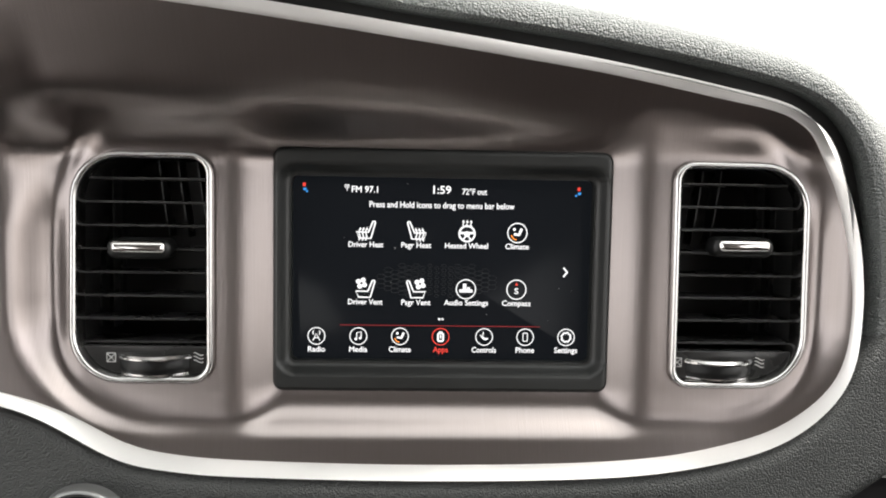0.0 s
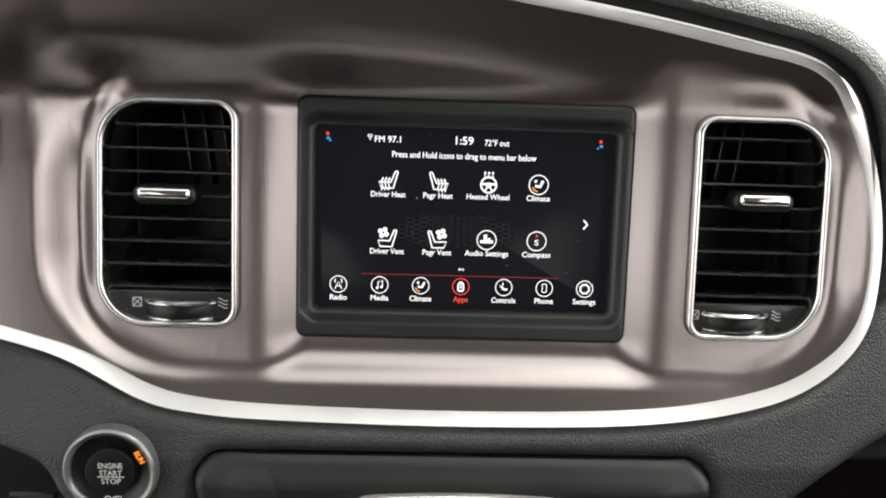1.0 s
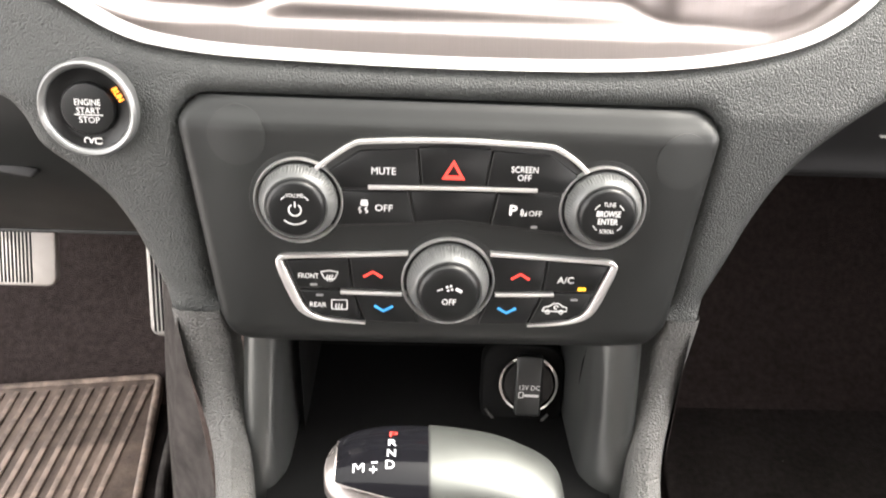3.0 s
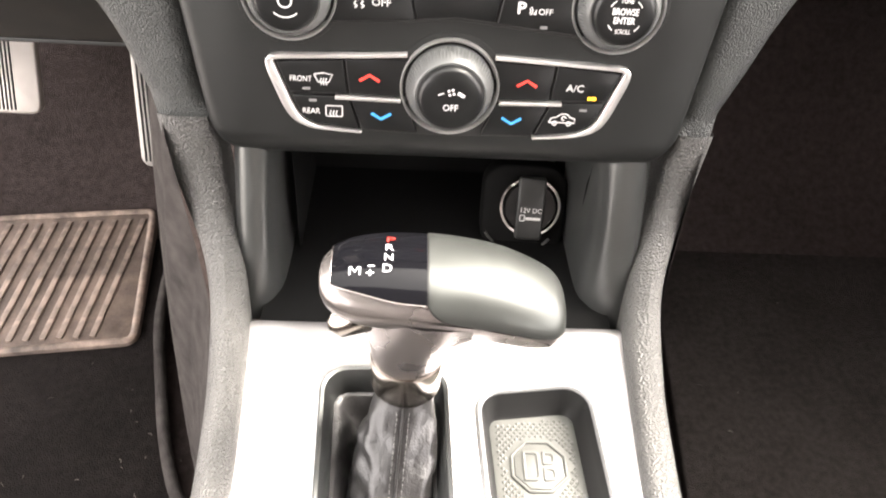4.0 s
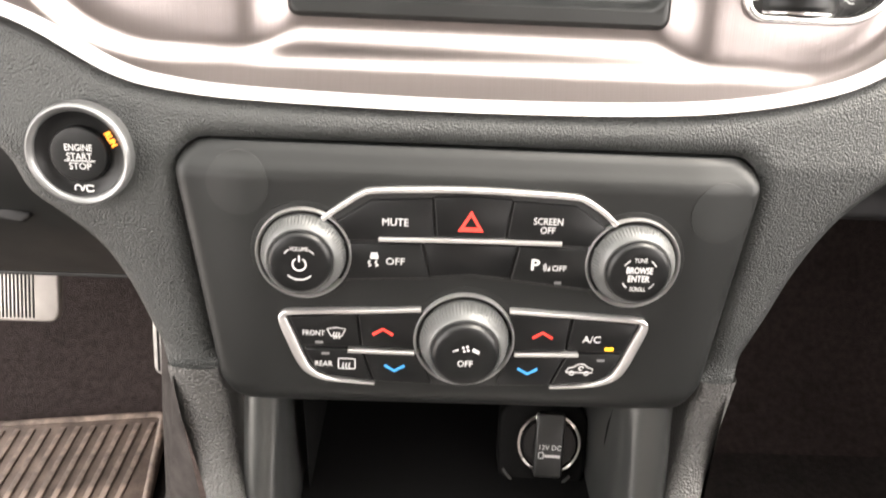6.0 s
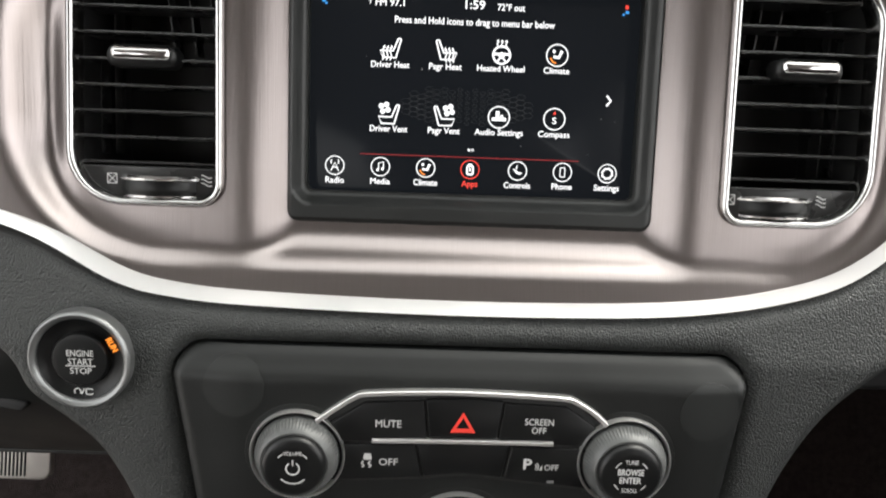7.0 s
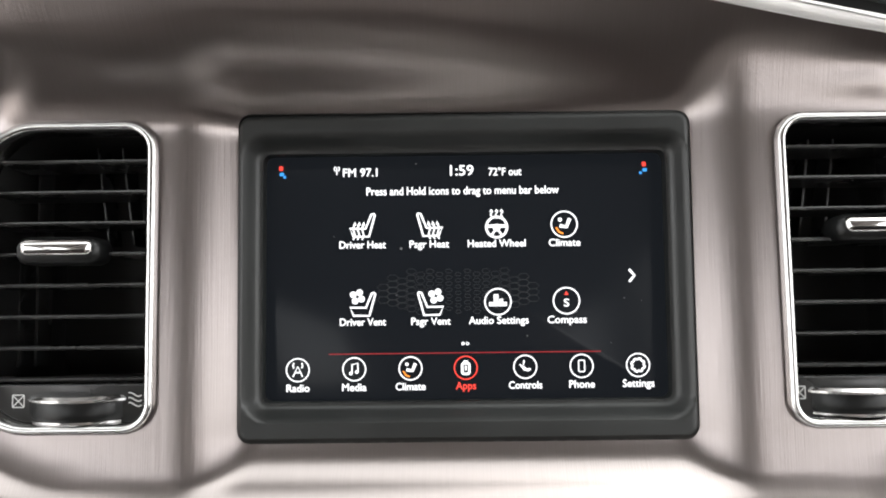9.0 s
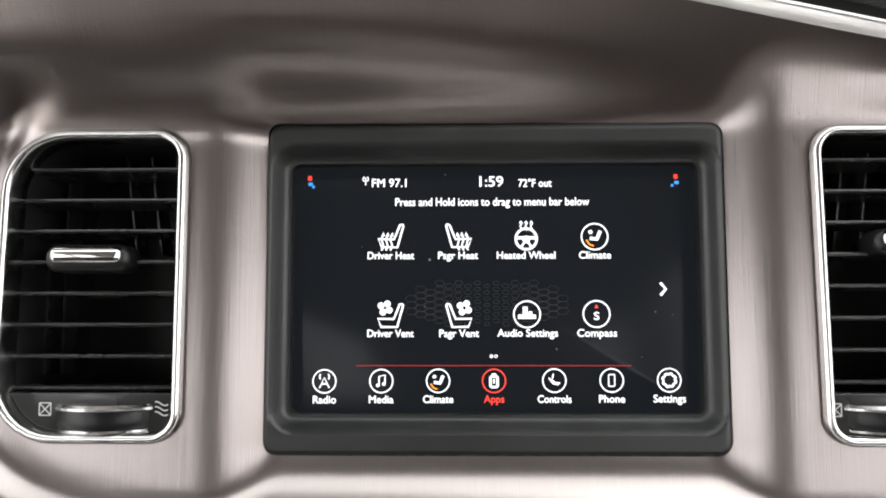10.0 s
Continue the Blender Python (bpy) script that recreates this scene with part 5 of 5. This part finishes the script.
def skirt_height(x, y, d):
    """Leather that sinks from the frame into soft gathers round the lever."""
    fall = smooth((d - 0.001) / 0.013)
    left = smooth((-0.030 - x) / 0.02)
    folds = 0.0022 * np.sin(330 * y + 90 * x + 2.0 * np.sin(70 * y)) * fall + 0.0016 * np.sin(520 * x - 160 * y) * fall
    return -0.012 - (0.030 - 0.006 * left) * fall + folds + 0.020 * left * np.exp(-((y - 0.195) / 0.018) ** 2) * fall


part("boot_skirt", field(offset(BOOT_HOLE, -0.0052), [], skirt_height, 0.0016), LEATHER, plate, "gathered black leather round the lever")

tray = thing("storage_tray", Matrix.Translation((0, 0, 0.3000)), "black rubber-lined oblong tray with raised emblem", "storage tray")
part("rim", frame_ring(offset(TRAY_HOLE, 0.0016), offset(TRAY_HOLE, -0.0022), -0.006, 0.0014, 0.0012), RING, tray, "dark satin rim")
wall = [[(x, y, n) for x, y in offset(TRAY_HOLE, -k)] for k, n in ((0.0018, 0.0005), (0.0040, -0.0060), (0.0062, -0.0145), (0.0080, -0.0165))]
part("wall", sheet(wall, closed_j=True), VENTBLACK, tray)
FLOORP = offset(TRAY_HOLE, -0.0074)
part("liner", prism(FLOORP, -0.020, -0.0158, 0.0006), TRAYRUBBER, tray, "grey rubber liner")
octo = np.array([(0.0152 * math.cos(a), 0.0152 * math.sin(a)) for a in np.radians(np.arange(22.5, 382.5, 45))])
octo2 = octo + (0.0500, 0.1808)
emblem = part("emblem", frame_ring(octo2, octo * 0.90 + (0.0500, 0.1808), -0.0162, -0.0146, 0.0004), TRAYRUBBER, tray, "raised octagonal emblem")
part("emblem_field", prism(octo * 0.86 + (0.0500, 0.1808), -0.0160, -0.0152, 0.0003), TRAYRUBBER, emblem)
for shape_ in (rpoly([(0.0005, 0.0085, 0.003), (-0.0085, 0.0085, 0.001), (-0.0085, -0.0085, 0.001), (0.0005, -0.0085, 0.003)], 4), rpoly([(0.0088, 0.0085, 0.003), (0.0018, 0.0085, 0.001), (0.0018, 0.0006, 0.001), (0.0088, 0.0006, 0.003)], 4), rpoly([(0.0088, -0.0006, 0.003), (0.0018, -0.0006, 0.001), (0.0018, -0.0085, 0.001), (0.0088, -0.0085, 0.003)], 4)):
    part("emblem_stroke", frame_ring(shape_ * 0.95 + (0.0500, 0.1808), offset(shape_, -0.0017) * 0.95 + (0.0500, 0.1808), -0.0156, -0.0143, 0.0004), TRAYRUBBER, emblem)
part("text_frame", frame_ring(rrect(0.0130, 0.0440, 0.002, 0.0510, 0.1390), rrect(0.0116, 0.0426, 0.0015, 0.0510, 0.1390), -0.0160, -0.0149, 0.0003), TRAYRUBBER, tray)
for row in range(2):
    for k in range(6):
        bar_ = rrect(0.0042, 0.0046, 0.0010, 0.0482 + 0.0056 * row, 0.1560 - 0.0066 * k)
        part("text_bar", frame_ring(bar_, offset(bar_, -0.0011), -0.0160, -0.0147, 0.0003), TRAYRUBBER, tray)
studs = bmesh.new()
for i in range(23):
    for j in range(80):
        x, y = 0.0245 + 0.0030 * i + (0.0015 if j % 2 else 0), 0.070 + 0.0018 * j
        if math.hypot(x - 0.05, y - 0.1808) < 0.0166 or (abs(x - 0.051) < 0.0078 and 0.115 < y < 0.163) or signed(FLOORP, np.array([x]), np.array([y]))[0][0] > -0.003:
            continue
        base = [studs.verts.new((x + dx, y + dy, -0.01585)) for dx, dy in ((0.0014, 0), (0, 0.0016), (-0.0014, 0), (0, -0.0016))]
        tip = studs.verts.new((x, y, -0.0151))
        for k in range(4):
            studs.faces.new((base[k], base[(k + 1) % 4], tip))
tagged(part("studs", studs, TRAYRUBBER, tray), kind="stuff")

# ---- gear shifter ----
shifter = thing("gear_shifter", Matrix(), "satin silver gear shifter with black top and leather boot", "gear shifter")
HEAD = [(-0.0535, 0.2020, 0.3955, 0.003, 0.003), (-0.0525, 0.2022, 0.3950, 0.0085, 0.0055), (-0.0490, 0.2028, 0.3942, 0.0140, 0.0085), (-0.0420, 0.2036, 0.3932, 0.0188, 0.0110), (-0.0300, 0.2046, 0.3922, 0.0215, 0.0128), (-0.0120, 0.2050, 0.3908, 0.0228, 0.0136),
        (0.0060, 0.2047, 0.3889, 0.0227, 0.0139), (0.0210, 0.2036, 0.3866, 0.0222, 0.0137), (0.0330, 0.2019, 0.3840, 0.0206, 0.0127), (0.0405, 0.2010, 0.3824, 0.0184, 0.0112), (0.0445, 0.2005, 0.3817, 0.0154, 0.0094), (0.0468, 0.2001, 0.3811, 0.0114, 0.0070), (0.0480, 0.1998, 0.3808, 0.005, 0.003)]
sections = spline(HEAD, 5)


def head_point(x, t, grow):
    """A point of the head's skin: t is the angle, 90 its top, 180 its driver side."""
    y, z, a, h = (np.interp(x, sections[:, 0], sections[:, k]) for k in (1, 2, 3, 4))
    c, s = math.cos(radians(t)), math.sin(radians(t))
    if t > 180:
        # the sides drop upright below the ridge
        return x, y + (0.97 * a + grow) * math.copysign(abs(c) ** 0.4, c), z + (h + grow) * s
    return x, y + (a + grow) * math.copysign(abs(c) ** 0.85, c), z + (h + grow) * math.copysign(abs(s) ** 0.9, s)


def head_shell(a0, a1, x0, x1, grow, n=20):
    """A stretch of the head's skin between two angles, the second of which may change along it."""
    ends = [max(x0, sections[0][0]), min(x1, sections[-1][0])]
    xs = sorted([s_[0] for s_ in sections if ends[0] + 1e-5 < s_[0] < ends[1] - 1e-5] + ends)
    return [[head_point(x, t, grow) for t in np.linspace(a0, a1(x) if callable(a1) else a1, n)] for x in xs]


def display_edge(x):
    return 128 + 17 * float(smooth(np.array((x + 0.052) / 0.034)))


def grip_edge(x):
    return 171 - 26 * math.exp(-(x + 0.0098) / 0.0035)


part("head", sheet(head_shell(0, 352, -0.1, 0.1, 0.0, 64), closed_j=True, cap=True), SILVER, shifter, "satin silver head")
part("lower_rim", sheet(head_shell(174, 183, -0.0530, 0.1, 0.0010, 7)), SILVER, shifter, "raised silver rim line")
part("display", sheet(head_shell(10, display_edge, -0.0485, -0.0105, 0.0007, 24)), PIANO, shifter, "glossy black gear display")
lip_line = [head_point(-0.0487, t, 0.0006) for t in np.linspace(20, display_edge(-0.0487), 14)] + [head_point(x, display_edge(x) + 1.5, 0.0006) for x in np.linspace(-0.0480, -0.0108, 16)]
part("display_lip", tube(lip_line, 0.00035, 8), SILVER, shifter, "thin silver lip round the display")
part("grip", sheet(head_shell(2, grip_edge, -0.0098, 0.1, 0.0010, 28)), SATIN, shifter, "satin grey grip")
part("grip_seam", tube([head_point(x, grip_edge(x) + 1.0, 0.0004) for x in np.linspace(-0.0098, 0.0440, 40)], 0.0005, 6), VENTBLACK, shifter)
part("grip_joint", sheet(head_shell(2, 146, -0.0112, -0.0090, 0.0004, 26)), VENTBLACK, shifter)
neck = []
for z, cx, cy, a, d in ((0.388, -0.0030, 0.2035, 0.0400, 0.0222), (0.380, -0.0075, 0.2030, 0.0330, 0.0214), (0.370, -0.0125, 0.2025, 0.0245, 0.0192), (0.361, -0.0154, 0.2022, 0.0195, 0.0170), (0.352, -0.0163, 0.2025, 0.0174, 0.0154), (0.344, -0.0166, 0.2030, 0.0160, 0.0143), (0.341, -0.0168, 0.2032, 0.0140, 0.0128)):
    neck.append([(cx + a * math.cos(t), cy + d * math.sin(t), z) for t in np.linspace(0, 2 * math.pi, 32, endpoint=False)])
part("neck", sheet(neck, closed_j=True), SILVER, shifter)
part("trigger", moved(lathe([(0.0030, -0.016), (0.0062, -0.012), (0.0070, 0.0), (0.0060, 0.010), (0.0020, 0.014)], 24), Matrix.Translation((-0.0352, 0.1950, 0.3805)) @ Matrix.Rotation(radians(62), 4, "Y")), SMOKECHROME, shifter, "chrome release trigger")
collar = []
for z, k in ((0.3436, 1.02), (0.3434, 1.12), (0.3424, 1.14), (0.3225, 1.09), (0.3205, 0.98)):
    collar.append([(-0.0168 + 0.0148 * k * math.cos(t), 0.2032 + 0.0136 * k * math.sin(t), z) for t in np.linspace(0, 2 * math.pi, 36, endpoint=False)])
part("collar", sheet(collar, closed_j=True), SMOKECHROME, shifter, "polished chrome collar")
boot = []
for k in range(34):
    t = k / 33
    z = 0.3190 - 0.046 * t
    cx, cy = -0.0168 - 0.0065 * t - 0.005 * float(smooth(np.array((t - 0.45) / 0.5))), 0.2032 - 0.058 * t ** 1.2
    wide = 0.0138 + 0.0055 * smooth(np.array(t * 1.8)) - 0.0045 * smooth(np.array((t - 0.45) / 0.5))
    long = 0.0130 + 0.0420 * t ** 1.3
    row = []
    for j in range(72):
        a = 2 * math.pi * j / 72
        fold = 0.0009 * smooth(np.array(t * 3)) * math.sin(5 * a + 9 * t + 1.5 * math.sin(6 * t)) + 0.0008 * smooth(np.array(t * 3)) * math.sin(40 * t + 2.0 * math.sin(2 * a))
        fold += 0.0015 * smooth(np.array(t * 4)) * noise.noise(Vector((3 * math.cos(a), 3 * math.sin(a), 7 * t)))
        row.append((cx + (wide + fold) * math.cos(a), cy + (long + fold) * math.sin(a), z))
    boot.append(row)
boot_ob = part("boot", sheet(boot, closed_j=True), LEATHER, shifter, "creased black leather boot")
seam = [np.array(r[54]) * 0.55 + np.array(r[53]) * 0.45 + (0.0, -0.0006, 0.0003) for r in boot]
part("seam", tube(seam, 0.0007, 6), LEATHER, boot_ob)
for off in (-0.0028, 0.0028):
    for k in range(1, 32):
        a, c = seam[k], seam[k + 1]
        d = (c - a)
        part("stitch", tube([a + (off, 0, 0.0002), a + d * 0.3 + (off, 0, 0.0008), a + d * 0.62 + (off, 0, 0.0002)], 0.0003, 4), THREAD, boot_ob)


def on_head(words, x, y, w, cap, mate, label="", turn=0):
    """Letters laid on the gear display, which leans towards the driver."""
    if words == "M":
        pts = [(-0.5, -0.5), (-0.5, 0.5), (-0.36, 0.5), (0.0, -0.1), (0.36, 0.5), (0.5, 0.5), (0.5, -0.5)]
        b = ribbons([[(x + w * px, y + cap * py) for px, py in pts]], 0.0007)
    else:
        b = lettering(words, x, y, w, cap, 0, 0.008)
    bmesh.ops.subdivide_edges(b, edges=b.edges[:], cuts=1)
    for v in b.verts:
        cy, cz, a, h = (np.interp(v.co.x, sections[:, 0], sections[:, k]) for k in (1, 2, 3, 4))
        d = min(abs(v.co.y - cy) / (a + 0.0007), 0.98)
        v.co.z = cz + (h + 0.0007) * (1 - d ** (2 / 0.85)) ** 0.45 + 0.0004
    part("gear_letter", b, mate, shifter, label)


on_head("P", -0.0252, 0.2150, 0.0034, 0.0035, LITRED, "red lit gear letter")
on_head("R", -0.0256, 0.2098, 0.0034, 0.0035, LIT)
on_head("N", -0.0259, 0.2043, 0.0034, 0.0036, LIT)
on_head("D", -0.0263, 0.1986, 0.0036, 0.0038, LIT)
on_head("M", -0.0390, 0.1970, 0.0040, 0.0036, LIT)
on_head("+", -0.0330, 0.1961, 0.0030, 0.0040, LIT)
on_head("-", -0.0326, 0.2001, 0.0026, 0.0040, LIT)

# ---- the cabin shell, mostly unseen, added to close the place and shape reflections ----
def structure(name, shape, mate, label, category):
    return tagged(part(name, shape, mate), label, category, kind="structure")


structure("roof", box(1.50, 1.60, 0.04, 0, -0.70, 1.13), LINER, "pale grey cloth headliner", "roof")
structure("wall_right", box(0.05, 1.0, 0.66, 0.76, -0.95, 0.30), TRIMDARK, "dark plastic rear door lining", "door lining")
structure("door_right", box(0.05, 1.6, 0.54, 0.76, 0.30, 0.23), TRIMDARK, "dark plastic passenger door lining", "door lining")
structure("wall_left", box(0.05, 1.0, 0.66, -0.76, -0.95, 0.30), TRIMDARK, "dark plastic rear door lining", "door lining")
# added low and out of view, so side light reaches the driver footwell
structure("sill_left", box(0.09, 1.7, 0.14, -0.76, 0.30, 0.03), TRIMDARK, "low dark unseen sill, left side kept open for light", "sill")
for s, name in ((-1, "pillar_left"), (1, "pillar_right")):
    structure(name, box(0.07, 0.14, 0.52, s * 0.75, -0.42, 0.88), LINER, "pale upright roof pillar", "pillar")
# unseen wall added up to the roof to block the rear light
structure("wall_rear", box(1.55, 0.06, 1.14, 0, -1.45, 0.54), REARFILL, "unseen grey rear wall, added to steer reflections", "wall")
structure("bulkhead", box(1.55, 0.04, 0.46, 0, 1.0, 0.21), TRIMDARK, "dark front bulkhead", "wall")
screen_rows = []
for t_ in np.linspace(0, 1, 9):
    y_, z_ = 0.95 - 0.85 * t_, 0.60 + 0.52 * t_ + 0.035 * math.sin(math.pi * t_)
    screen_rows.append([(0.74 * k, y_ - 0.06 * k * k, z_) for k in np.linspace(-1, 1, 13)])
glass = structure("window_1", sheet(screen_rows), TINTED, "faintly green tinted windscreen over the dashboard", "windscreen")
thick = glass.modifiers.new("thickness", "SOLIDIFY")
thick.thickness = 0.005
ground = part("ground", sheet([[(x, y, -0.42) for x in np.linspace(-400, 400, 9)] for y in np.linspace(-400, 400, 9)]), GROUND)
tagged(ground, "pale concrete yard outside the car", "ground", kind="structure")
